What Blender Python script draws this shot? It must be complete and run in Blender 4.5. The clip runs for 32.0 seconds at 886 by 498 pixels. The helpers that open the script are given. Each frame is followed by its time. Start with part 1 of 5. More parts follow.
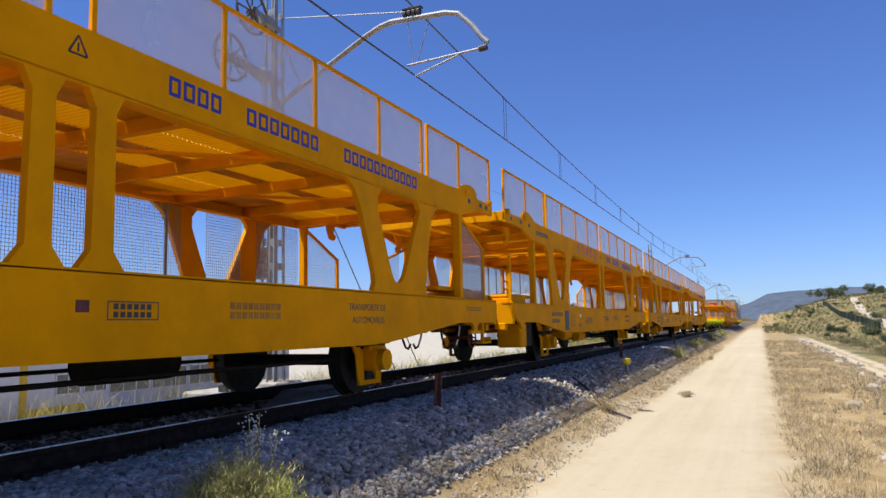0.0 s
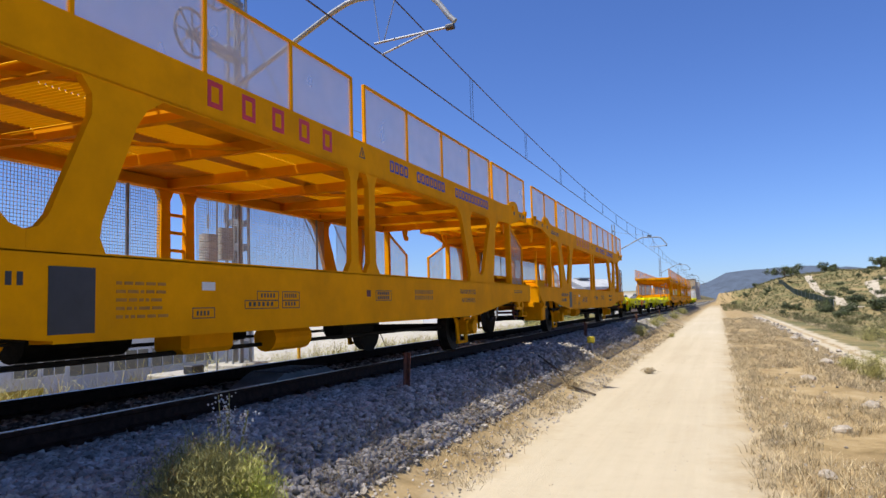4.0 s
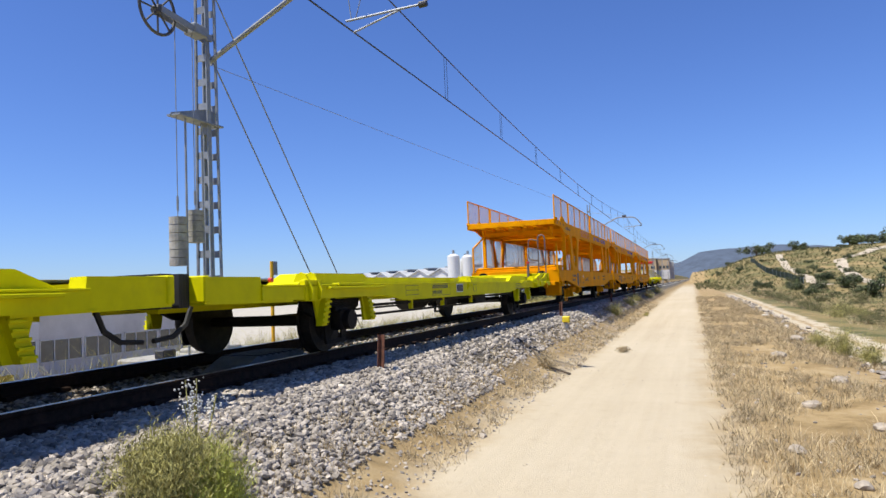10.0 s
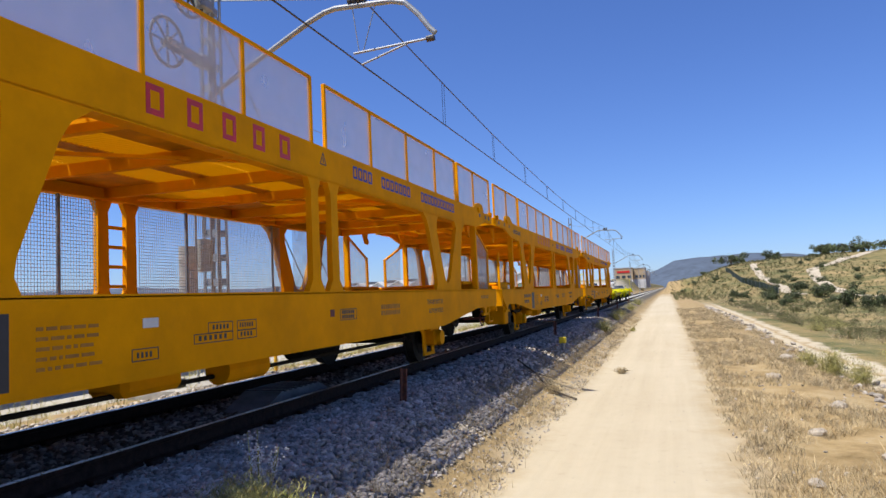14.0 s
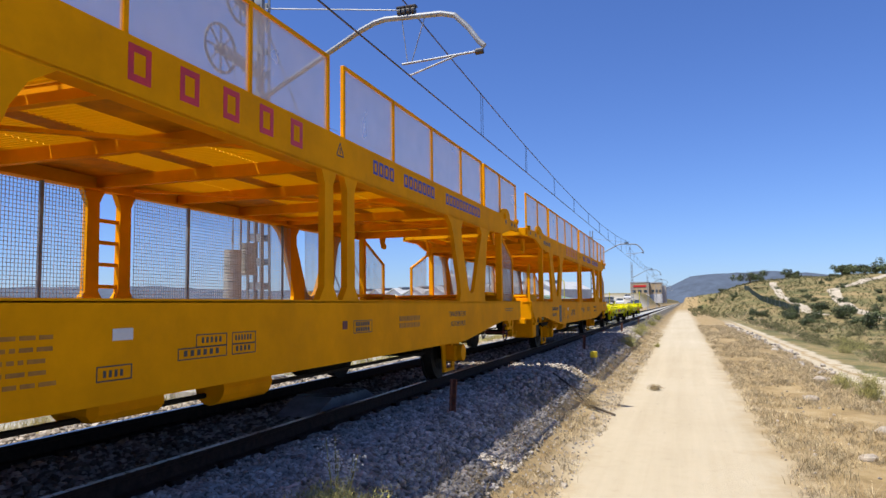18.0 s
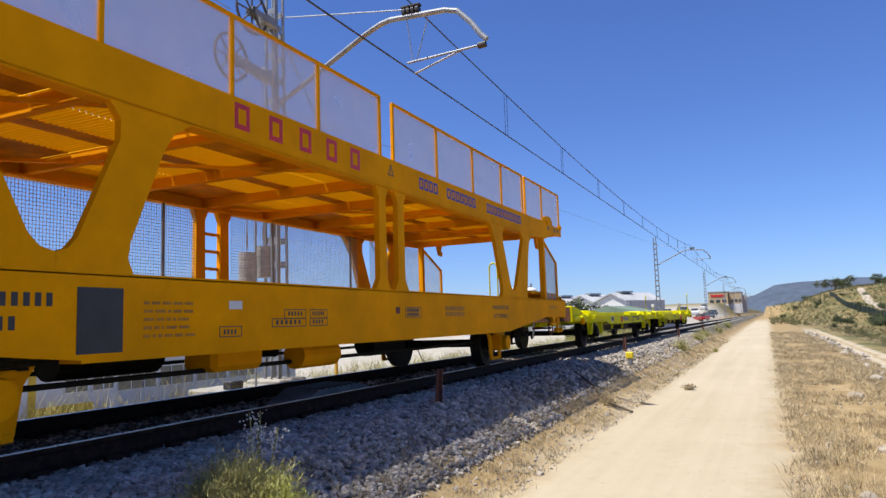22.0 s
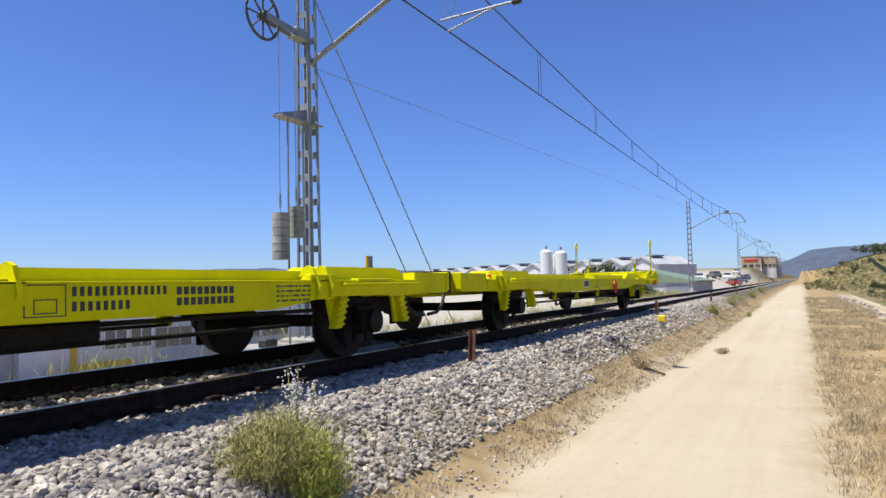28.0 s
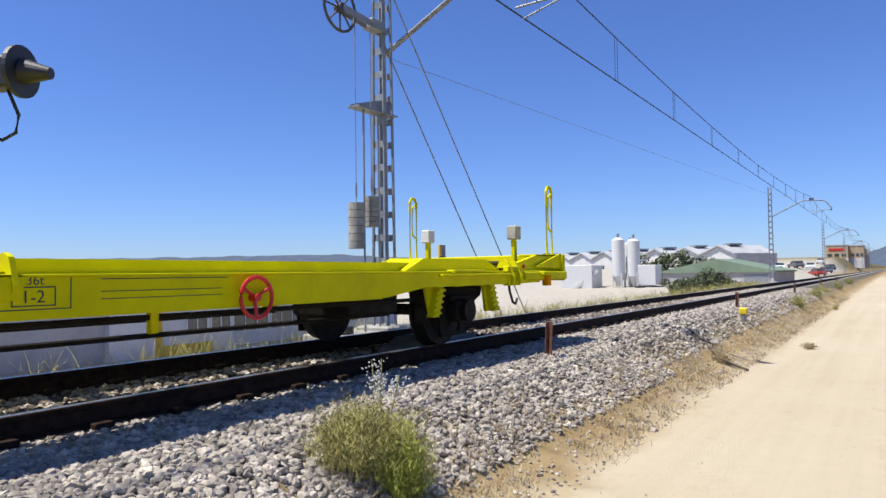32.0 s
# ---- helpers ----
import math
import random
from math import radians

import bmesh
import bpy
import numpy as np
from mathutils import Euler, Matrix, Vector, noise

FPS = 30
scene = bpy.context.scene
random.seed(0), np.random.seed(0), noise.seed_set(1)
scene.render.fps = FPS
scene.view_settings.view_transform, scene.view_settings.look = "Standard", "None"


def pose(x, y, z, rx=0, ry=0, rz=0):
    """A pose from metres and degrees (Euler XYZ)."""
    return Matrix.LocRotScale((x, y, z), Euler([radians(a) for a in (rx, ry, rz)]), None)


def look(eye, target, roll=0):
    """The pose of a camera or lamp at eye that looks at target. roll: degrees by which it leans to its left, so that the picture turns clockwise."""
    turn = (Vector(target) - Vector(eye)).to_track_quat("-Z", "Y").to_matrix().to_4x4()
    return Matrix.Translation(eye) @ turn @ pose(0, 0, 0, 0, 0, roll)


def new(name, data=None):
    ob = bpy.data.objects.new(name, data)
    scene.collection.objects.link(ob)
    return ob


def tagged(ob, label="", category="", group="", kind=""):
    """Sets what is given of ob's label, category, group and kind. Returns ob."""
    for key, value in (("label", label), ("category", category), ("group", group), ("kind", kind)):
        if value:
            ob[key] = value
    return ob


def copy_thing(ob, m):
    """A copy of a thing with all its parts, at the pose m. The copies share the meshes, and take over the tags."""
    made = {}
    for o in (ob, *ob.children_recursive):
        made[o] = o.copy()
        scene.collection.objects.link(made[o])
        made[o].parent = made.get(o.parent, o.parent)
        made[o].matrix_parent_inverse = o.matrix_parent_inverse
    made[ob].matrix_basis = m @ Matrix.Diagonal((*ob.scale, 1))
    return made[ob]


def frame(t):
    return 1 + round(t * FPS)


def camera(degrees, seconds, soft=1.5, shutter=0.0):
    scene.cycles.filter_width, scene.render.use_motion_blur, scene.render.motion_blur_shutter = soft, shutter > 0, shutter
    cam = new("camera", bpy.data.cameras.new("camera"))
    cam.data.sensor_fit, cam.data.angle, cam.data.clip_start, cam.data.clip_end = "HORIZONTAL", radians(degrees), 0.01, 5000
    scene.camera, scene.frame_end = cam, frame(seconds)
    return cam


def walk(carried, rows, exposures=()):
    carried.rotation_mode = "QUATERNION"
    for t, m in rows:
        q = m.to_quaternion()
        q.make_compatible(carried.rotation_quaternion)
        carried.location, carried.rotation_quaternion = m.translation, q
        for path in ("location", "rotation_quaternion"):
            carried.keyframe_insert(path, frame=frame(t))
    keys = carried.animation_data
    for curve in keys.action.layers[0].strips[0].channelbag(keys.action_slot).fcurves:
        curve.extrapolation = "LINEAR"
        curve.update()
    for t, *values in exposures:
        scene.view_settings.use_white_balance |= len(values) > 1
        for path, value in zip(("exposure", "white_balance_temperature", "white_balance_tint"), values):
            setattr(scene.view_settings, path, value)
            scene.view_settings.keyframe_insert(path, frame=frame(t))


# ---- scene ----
# ---------------------------------------------------------------- camera
cam = camera(64.6, 32.0)
PATH = [
    (0, (4.558, 0.187, 0.764), (3.745, 2.0, 0.987), -1.2),
    (0.5, (4.541, 0.172, 0.761), (3.732, 1.988, 0.979), -0.9),
    (1, (4.513, 0.156, 0.758), (3.713, 1.976, 0.974), -0.7),
    (1.5, (4.506, 0.137, 0.765), (3.737, 1.971, 0.975), -1.0),
    (2, (4.527, 0.133, 0.755), (3.764, 1.971, 0.959), -0.8),
    (2.5, (4.528, 0.143, 0.753), (3.771, 1.985, 0.942), -0.8),
    (3, (4.52, 0.144, 0.756), (3.772, 1.99, 0.932), -0.6),
    (3.5, (4.527, 0.155, 0.756), (3.789, 2.006, 0.925), -1.1),
    (5.5, (4.531, 0.167, 0.758), (3.818, 2.028, 0.918), -2.3),
    (6, (4.53, 0.168, 0.765), (3.814, 2.029, 0.921), -2.4),
    (6.5, (4.527, 0.169, 0.755), (3.809, 2.03, 0.904), -2.2),
    (7, (4.521, 0.18, 0.746), (3.804, 2.042, 0.883), -2.4),
    (7.5, (4.518, 0.188, 0.754), (3.807, 2.053, 0.881), -2.1),
    (8, (4.526, 0.209, 0.751), (3.827, 2.079, 0.872), -2.1),
    (8.5, (4.526, 0.219, 0.748), (3.836, 2.092, 0.865), -2.0),
    (9, (4.529, 0.245, 0.741), (3.847, 2.121, 0.853), -2.1),
    (9.5, (4.534, 0.247, 0.743), (3.857, 2.126, 0.851), -2.0),
    (10, (4.536, 0.252, 0.749), (3.869, 2.135, 0.86), -2.2),
    (10.5, (4.533, 0.244, 0.751), (3.871, 2.127, 0.867), -2.1),
    (11, (4.526, 0.226, 0.745), (3.868, 2.11, 0.866), -1.8),
    (11.5, (4.515, 0.171, 0.748), (3.865, 2.058, 0.868), -2.3),
    (12, (4.543, 0.116, 0.753), (3.899, 2.005, 0.866), -3.5),
    (12.5, (4.581, 0.023, 0.771), (3.932, 1.912, 0.882), -1.7),
    (13, (4.491, -0.009, 0.872), (3.848, 1.881, 0.988), -1.0),
    (13.5, (4.336, -0.075, 1.009), (3.736, 1.828, 1.138), -2.5),
    (15.5, (3.644, -0.354, 1.126), (3.036, 1.544, 1.284), -2.5),
    (16, (3.636, -0.397, 1.123), (3.022, 1.5, 1.278), -1.0),
    (16.5, (3.644, -0.403, 1.123), (3.024, 1.492, 1.281), -0.9),
    (17, (3.646, -0.397, 1.125), (3.017, 1.495, 1.282), -1.0),
    (17.5, (3.647, -0.396, 1.13), (3.007, 1.493, 1.288), -0.9),
    (18, (3.705, -0.374, 1.132), (3.062, 1.514, 1.292), -0.7),
    (18.5, (3.84, -0.251, 1.141), (3.199, 1.635, 1.315), -1.4),
    (19, (3.985, -0.193, 1.132), (3.3, 1.676, 1.321), -2.4),
    (19.5, (4.134, -0.176, 1.113), (3.401, 1.674, 1.313), -0.5),
    (20, (4.3, -0.098, 1.066), (3.567, 1.752, 1.269), -1.4),
    (20.5, (4.459, 0.03, 1.007), (3.742, 1.885, 1.216), -1.1),
    (21, (4.575, 0.125, 0.925), (3.826, 1.967, 1.143), -1.3),
    (21.5, (4.636, 0.136, 0.827), (3.804, 1.942, 1.041), -2.4),
    (22, (4.652, 0.149, 0.783), (3.824, 1.957, 0.992), -1.8),
    (22.5, (4.64, 0.144, 0.77), (3.827, 1.959, 0.982), -1.7),
    (23, (4.63, 0.129, 0.756), (3.819, 1.946, 0.958), -0.8),
    (23.5, (4.647, 0.117, 0.76), (3.836, 1.935, 0.947), -0.6),
    (24, (4.625, 0.132, 0.756), (3.807, 1.949, 0.929), -1.1),
    (24.5, (4.616, 0.141, 0.753), (3.788, 1.954, 0.913), -2.2),
    (25, (4.614, 0.161, 0.751), (3.777, 1.971, 0.901), -2.5),
    (25.5, (4.602, 0.167, 0.751), (3.757, 1.975, 0.89), -2.3),
    (27.5, (4.588, 0.161, 0.756), (3.697, 1.948, 0.87), -1.7),
    (28, (4.588, 0.159, 0.762), (3.679, 1.938, 0.867), -1.3),
    (28.5, (4.574, 0.153, 0.768), (3.647, 1.922, 0.871), -1.3),
    (29, (4.574, 0.147, 0.759), (3.624, 1.904, 0.866), -1.4),
    (29.5, (4.583, 0.143, 0.756), (3.618, 1.891, 0.863), -1.2),
    (30, (4.575, 0.152, 0.759), (3.604, 1.897, 0.864), -1.1),
    (30.5, (4.568, 0.158, 0.747), (3.593, 1.901, 0.847), -1.1),
    (31, (4.553, 0.142, 0.757), (3.565, 1.879, 0.851), -1.8),
    (31.5, (4.536, 0.142, 0.778), (3.527, 1.867, 0.862), -1.3),
    (32, (4.495, 0.114, 0.812), (3.416, 1.797, 0.884), -0.8),
]
walk(cam, [(t, look(eye, target, roll)) for t, eye, target, roll in PATH])

# ---------------------------------------------------------------- light
SUN_WAY = Vector((0.33, 0.33, -1.0)).normalized()
world = bpy.data.worlds.new("sky")
scene.world = world
world.use_nodes = True
wn = world.node_tree.nodes
sky = wn.new("ShaderNodeTexSky")
sky.sky_type = "NISHITA"
sky.sun_disc = False
sky.sun_elevation = math.asin(-SUN_WAY.z)
sky.sun_rotation = math.atan2(-SUN_WAY.x, -SUN_WAY.y)
sky.air_density, sky.dust_density, sky.ozone_density = 1.0, 0.1, 1.8
wn["Background"].inputs["Strength"].default_value = 0.0575
tone = wn.new("ShaderNodeVectorMath")
tone.operation = "MULTIPLY"
tone.inputs[1].default_value = (0.80, 1.08, 1.82)
world.node_tree.links.new(sky.outputs[0], tone.inputs[0])
world.node_tree.links.new(tone.outputs[0], wn["Background"].inputs["Color"])
sun = new("sun", bpy.data.lights.new("sun", "SUN"))
sun.data.energy, sun.data.angle, sun.data.color = 5.0, radians(0.53), (1.0, 0.95, 0.85)
sun.matrix_world = look((0, 0, 60), Vector((0, 0, 60)) + SUN_WAY)
scene.view_settings.exposure = 0.5


# ---------------------------------------------------------------- helpers
def link(a, ao, b, bi, tree):
    tree.links.new(a.outputs[ao], b.inputs[bi])


def mat(name, col, rough=0.6, metal=0.0, var=0.12, scale=6.0, bump=0.0, bscale=40.0, col2=None, spec=0.5, island=0.0, obj_rand=0.0, stain=0.0):
    """Paint, stone or earth: a base colour with grain at two scales, stains and fine relief."""
    m = bpy.data.materials.new(name)
    m.use_nodes = True
    t = m.node_tree
    n = t.nodes
    b = n["Principled BSDF"]
    b.inputs["Metallic"].default_value = metal
    b.inputs["Specular IOR Level"].default_value = spec
    tc = n.new("ShaderNodeTexCoord")
    big = n.new("ShaderNodeTexNoise")
    big.inputs["Scale"].default_value = scale
    big.inputs["Detail"].default_value = 6
    big.inputs["Roughness"].default_value = 0.65
    link(tc, "Object", big, "Vector", t)
    ramp = n.new("ShaderNodeValToRGB")
    c2 = col2 or tuple(c * (1 - 2.2 * var) for c in col)
    c1 = tuple(min(1, c * (1 + 0.6 * var)) for c in col)
    ramp.color_ramp.elements[0].position, ramp.color_ramp.elements[0].color = 0.32, (*c2, 1)
    ramp.color_ramp.elements[1].position, ramp.color_ramp.elements[1].color = 0.66, (*c1, 1)
    link(big, "Fac", ramp, "Fac", t)
    out = (ramp, "Color")
    if island or obj_rand:
        if island:
            rnd = n.new("ShaderNodeNewGeometry")
            key = "Random Per Island"
        else:
            rnd = n.new("ShaderNodeObjectInfo")
            key = "Random"
        rm = n.new("ShaderNodeMapRange")
        k = island or obj_rand
        rm.inputs["To Min"].default_value, rm.inputs["To Max"].default_value = 1 - k, 1 + k
        link(rnd, key, rm, "Value", t)
        mul = n.new("ShaderNodeVectorMath")
        mul.operation = "MULTIPLY"
        t.links.new(out[0].outputs[out[1]], mul.inputs[0])
        t.links.new(rm.outputs["Result"], mul.inputs[1])
        out = (mul, "Vector")
    if stain:
        st = n.new("ShaderNodeTexNoise")
        st.inputs["Scale"].default_value = scale * 0.45
        st.inputs["Detail"].default_value = 9
        st.inputs["Roughness"].default_value = 0.75
        link(tc, "Object", st, "Vector", t)
        sr = n.new("ShaderNodeMapRange")
        sr.inputs["From Min"].default_value, sr.inputs["From Max"].default_value = 0.52, 0.72
        sr.inputs["To Max"].default_value = stain
        link(st, "Fac", sr, "Value", t)
        mx = n.new("ShaderNodeMix")
        mx.data_type = "RGBA"
        t.links.new(sr.outputs["Result"], mx.inputs["Factor"])
        t.links.new(out[0].outputs[out[1]], mx.inputs["A"])
        mx.inputs["B"].default_value = (0.13, 0.075, 0.035, 1)
        t.links.new(mx.outputs["Result"], b.inputs["Base Color"])
    else:
        t.links.new(out[0].outputs[out[1]], b.inputs["Base Color"])
    rr = n.new("ShaderNodeMapRange")
    rr.inputs["To Min"].default_value, rr.inputs["To Max"].default_value = max(0.05, rough - 0.1), min(1, rough + 0.12)
    link(big, "Fac", rr, "Value", t)
    t.links.new(rr.outputs["Result"], b.inputs["Roughness"])
    if bump:
        fine = n.new("ShaderNodeTexNoise")
        fine.inputs["Scale"].default_value = bscale
        fine.inputs["Detail"].default_value = 5
        link(tc, "Object", fine, "Vector", t)
        bp = n.new("ShaderNodeBump")
        bp.inputs["Strength"].default_value = bump
        bp.inputs["Distance"].default_value = 0.02
        link(fine, "Fac", bp, "Height", t)
        link(bp, "Normal", b, "Normal", t)
    return m


def mesh_sheet(name, col, cover, glow=0.0):
    """Wire cloth or pierced sheet: part of the light passes straight, and glow of the rest is scattered through the holes."""
    m = bpy.data.materials.new(name)
    m.use_nodes = True
    t = m.node_tree
    n = t.nodes
    b = n["Principled BSDF"]
    b.inputs["Base Color"].default_value = (*col, 1)
    b.inputs["Roughness"].default_value = 0.75
    b.inputs["Specular IOR Level"].default_value = 0.1
    tr = n.new("ShaderNodeBsdfTransparent")
    mx = n.new("ShaderNodeMixShader")
    tc = n.new("ShaderNodeTexCoord")
    nz = n.new("ShaderNodeTexNoise")
    nz.inputs["Scale"].default_value = 2.0
    link(tc, "Object", nz, "Vector", t)
    mr = n.new("ShaderNodeMapRange")
    mr.inputs["To Min"].default_value, mr.inputs["To Max"].default_value = cover - 0.08, cover + 0.08
    link(nz, "Fac", mr, "Value", t)
    link(mr, "Result", mx, "Fac", t)
    link(tr, 0, mx, 1, t)
    if glow:
        tl = n.new("ShaderNodeBsdfTranslucent")
        tl.inputs["Color"].default_value = (*col, 1)
        gm = n.new("ShaderNodeMixShader")
        gm.inputs["Fac"].default_value = glow
        link(b, 0, gm, 1, t)
        link(tl, 0, gm, 2, t)
        link(gm, 0, mx, 2, t)
    else:
        link(b, 0, mx, 2, t)
    link(mx, 0, n["Material Output"], "Surface", t)
    return m


def box(bm, x0, x1, y0, y1, z0, z1, bev=0.0):
    vs = bmesh.ops.create_cube(bm, size=1.0)["verts"]
    bmesh.ops.scale(bm, vec=(abs(x1 - x0), abs(y1 - y0), abs(z1 - z0)), verts=vs)
    bmesh.ops.translate(bm, vec=((x0 + x1) / 2, (y0 + y1) / 2, (z0 + z1) / 2), verts=vs)
    if bev:
        es = list({e for v in vs for e in v.link_edges})
        bmesh.ops.bevel(bm, geom=es, offset=bev, segments=1, affect="EDGES", profile=0.5)
    return bm


def plate(bm, prof, x0, x1):
    """A flat plate: the outline prof, (y, z) pairs, given thickness from x0 to x1."""
    a = [bm.verts.new((x0, y, z)) for y, z in prof]
    b = [bm.verts.new((x1, y, z)) for y, z in prof]
    bm.faces.new(a)
    bm.faces.new(list(reversed(b)))
    k = len(prof)
    for i in range(k):
        bm.faces.new((a[i], b[i], b[(i + 1) % k], a[(i + 1) % k]))
    return bm


def prism(bm, prof, y0, y1):
    """The outline prof, (x, z) pairs, drawn out from y0 to y1."""
    a = [bm.verts.new((x, y0, z)) for x, z in prof]
    b = [bm.verts.new((x, y1, z)) for x, z in prof]
    bm.faces.new(a)
    bm.faces.new(list(reversed(b)))
    k = len(prof)
    for i in range(k):
        bm.faces.new((a[i], b[i], b[(i + 1) % k], a[(i + 1) % k]))
    return bm


def rod(bm, p, q, r, n=8, r2=None):
    p, q = Vector(p), Vector(q)
    d = q - p
    m = Matrix.Translation((p + q) / 2) @ d.to_track_quat("Z", "Y").to_matrix().to_4x4()
    bmesh.ops.create_cone(bm, cap_ends=True, segments=n, radius1=r, radius2=r if r2 is None else r2, depth=d.length, matrix=m)
    return bm


def tube(bm, pts, r, n=6):
    """A bent tube through the points."""
    pts = [Vector(p) for p in pts]
    rings = []
    for i, p in enumerate(pts):
        d = (pts[min(i + 1, len(pts) - 1)] - pts[max(i - 1, 0)]).normalized()
        q = d.to_track_quat("Z", "Y")
        rings.append([bm.verts.new(p + q @ Vector((r * math.cos(6.2832 * k / n), r * math.sin(6.2832 * k / n), 0))) for k in range(n)])
    for a, b in zip(rings, rings[1:]):
        for k in range(n):
            bm.faces.new((a[k], a[(k + 1) % n], b[(k + 1) % n], b[k]))
    bm.faces.new(list(reversed(rings[0])))
    bm.faces.new(rings[-1])
    return bm


def bar(bm, p, q, w, h):
    """A square bar from p to q, w wide and h high."""
    p, q = Vector(p), Vector(q)
    d = q - p
    vs = bmesh.ops.create_cube(bm, size=1.0)["verts"]
    bmesh.ops.scale(bm, vec=(w, h, d.length), verts=vs)
    bmesh.ops.transform(bm, matrix=Matrix.Translation((p + q) / 2) @ d.to_track_quat("Z", "Y").to_matrix().to_4x4(), verts=vs)
    return bm


def as_mesh(name, bm, material, smooth=False):
    bmesh.ops.recalc_face_normals(bm, faces=bm.faces)
    me = bpy.data.meshes.new(name)
    bm.to_mesh(me)
    bm.free()
    me.materials.append(material)
    if smooth:
        me.polygons.foreach_set("use_smooth", [True] * len(me.polygons))
    return me


def part(name, bm, material, parent=None, label="", smooth=False, at=None):
    ob = new(name, as_mesh(name, bm, material, smooth))
    if parent:
        ob.parent = parent
    if at is not None:
        ob.matrix_basis = at
    return tagged(ob, label)


def thing(name, label, category, m=None, group="", kind=""):
    ob = new(name)
    ob.empty_display_size = 0.2
    if m is not None:
        ob.matrix_basis = m
    return tagged(ob, label, category, group, kind)


def raw(name, verts, faces, material, smooth=False):
    me = bpy.data.meshes.new(name)
    me.from_pydata(verts, [], faces)
    me.materials.append(material)
    if smooth:
        me.polygons.foreach_set("use_smooth", [True] * len(me.polygons))
    return new(name, me)


B = bmesh.new
TC = -0.87  # centre of the track

# ---------------------------------------------------------------- materials
ORANGE = mat("wagon_yellow_paint", (0.78, 0.318, 0.0), 0.7, spec=0.05, var=0.08, scale=1.6, bump=0.12, bscale=14, stain=0.14)
LIME = mat("lime_yellow_paint", (0.64, 0.60, 0.0), 0.6, spec=0.10, var=0.08, scale=2.0, bump=0.08, bscale=16, stain=0.2)
DECKMETAL = mat("yellow_deck_plate", (0.66, 0.27, 0.0), 0.65, spec=0.08, var=0.2, scale=2.5, bump=0.3, bscale=60, stain=0.4)
GREASE = mat("greasy_dark_steel", (0.020, 0.017, 0.014), 0.7, spec=0.15, metal=0.3, var=0.3, scale=8, bump=0.3)
WHEELSTEEL = mat("worn_wheel_steel", (0.030, 0.025, 0.021), 0.6, metal=0.2, spec=0.2, var=0.3, scale=9, bump=0.2)
BLACK = mat("black_paint", (0.025, 0.025, 0.03), 0.5, var=0.2)
RUBBER = mat("black_rubber", (0.02, 0.02, 0.022), 0.65, var=0.2)
BLUE = mat("blue_lettering", (0.02, 0.03, 0.32), 0.5, var=0.1)
RED = mat("red_paint", (0.6, 0.02, 0.015), 0.42, var=0.12)
WHITE = mat("white_paint", (0.624, 0.624, 0.608), 0.5, var=0.06)
FENCE = mesh_sheet("fine_wire_cloth", (0.64, 0.59, 0.60), 0.38)
FAINT = mat("faded_print", (0.42, 0.18, 0.01), 0.7, var=0.2)
GRATING = mesh_sheet("perforated_yellow_deck", (0.80, 0.42, 0.0), 1.09, 0.15)
WIRE = mat("galvanised_wire", (0.45, 0.45, 0.46), 0.5, metal=0.4, var=0.1)
GALV = mat("galvanised_steel", (0.27, 0.29, 0.315), 0.55, metal=0.3, var=0.15, scale=5, bump=0.1)
RAILSTEEL = mat("rusty_rail", (0.036, 0.021, 0.015), 0.8, spec=0.15, metal=0.2, var=0.3, scale=12, bump=0.3)
SHINY = mat("polished_rail_top", (0.45, 0.44, 0.43), 0.28, metal=0.9, var=0.1, scale=20)
CONCRETE = mat("concrete", (0.368, 0.352, 0.312), 0.85, var=0.16, scale=7, bump=0.4, bscale=50, obj_rand=0.1)
STONE = mat("ballast_stone", (0.41, 0.365, 0.31), 0.9, spec=0.15, var=0.25, scale=5, bump=0.3, bscale=30, island=0.38)
# ballast darkened in colour for the deep shade under the train
SHADEDSTONE = mat("shaded_ballast", (0.16, 0.132, 0.104), 0.9, spec=0.12, var=0.3, scale=5, bump=0.3, bscale=30, island=0.45)
# bed colour kept very dark to hold the shade between stones
BED = mat("ballast_bed", (0.096, 0.084, 0.072), 0.95, var=0.35, scale=14, bump=0.8, bscale=34)
IRON = mat("dark_cast_iron", (0.09, 0.09, 0.095), 0.6, metal=0.3, var=0.2, scale=8, bump=0.1)
BARK = mat("bark", (0.10, 0.075, 0.05), 0.9, var=0.3, scale=8, bump=0.5)
RUST = mat("rusty_iron", (0.16, 0.06, 0.035), 0.8, var=0.3, scale=14, bump=0.3)


def smooth01(v):
    v = max(0.0, min(1.0, v))
    return v * v * (3 - 2 * v)


PROFILE = [(-900, -3.4), (-9.5, -3.4), (-5.4, -0.75), (-4.7, -0.42), (-3.3, -0.38), (-2.95, -0.20), (1.0, -0.195), (1.35, -0.29),
           (2.0, -0.66), (2.35, -0.765), (4.7, -0.775), (6.5, -0.80), (7.6, -1.0), (9.3, -1.02), (12, -1.35), (30, -1.6), (900, -1.6)]


RIDGE_AZ = (-10, 0.5, 2.4, 3.6, 4.8, 6.1, 8.3, 10, 11.2, 13, 16, 22, 30, 45, 90)  # degrees right of the line
RIDGE_EL = (0.2, 0.5, 0.85, 1.25, 1.55, 1.7, 1.8, 1.75, 1.95, 1.85, 2.0, 2.3, 1.7, 1.2, 0.8)  # height of the ridge, degrees


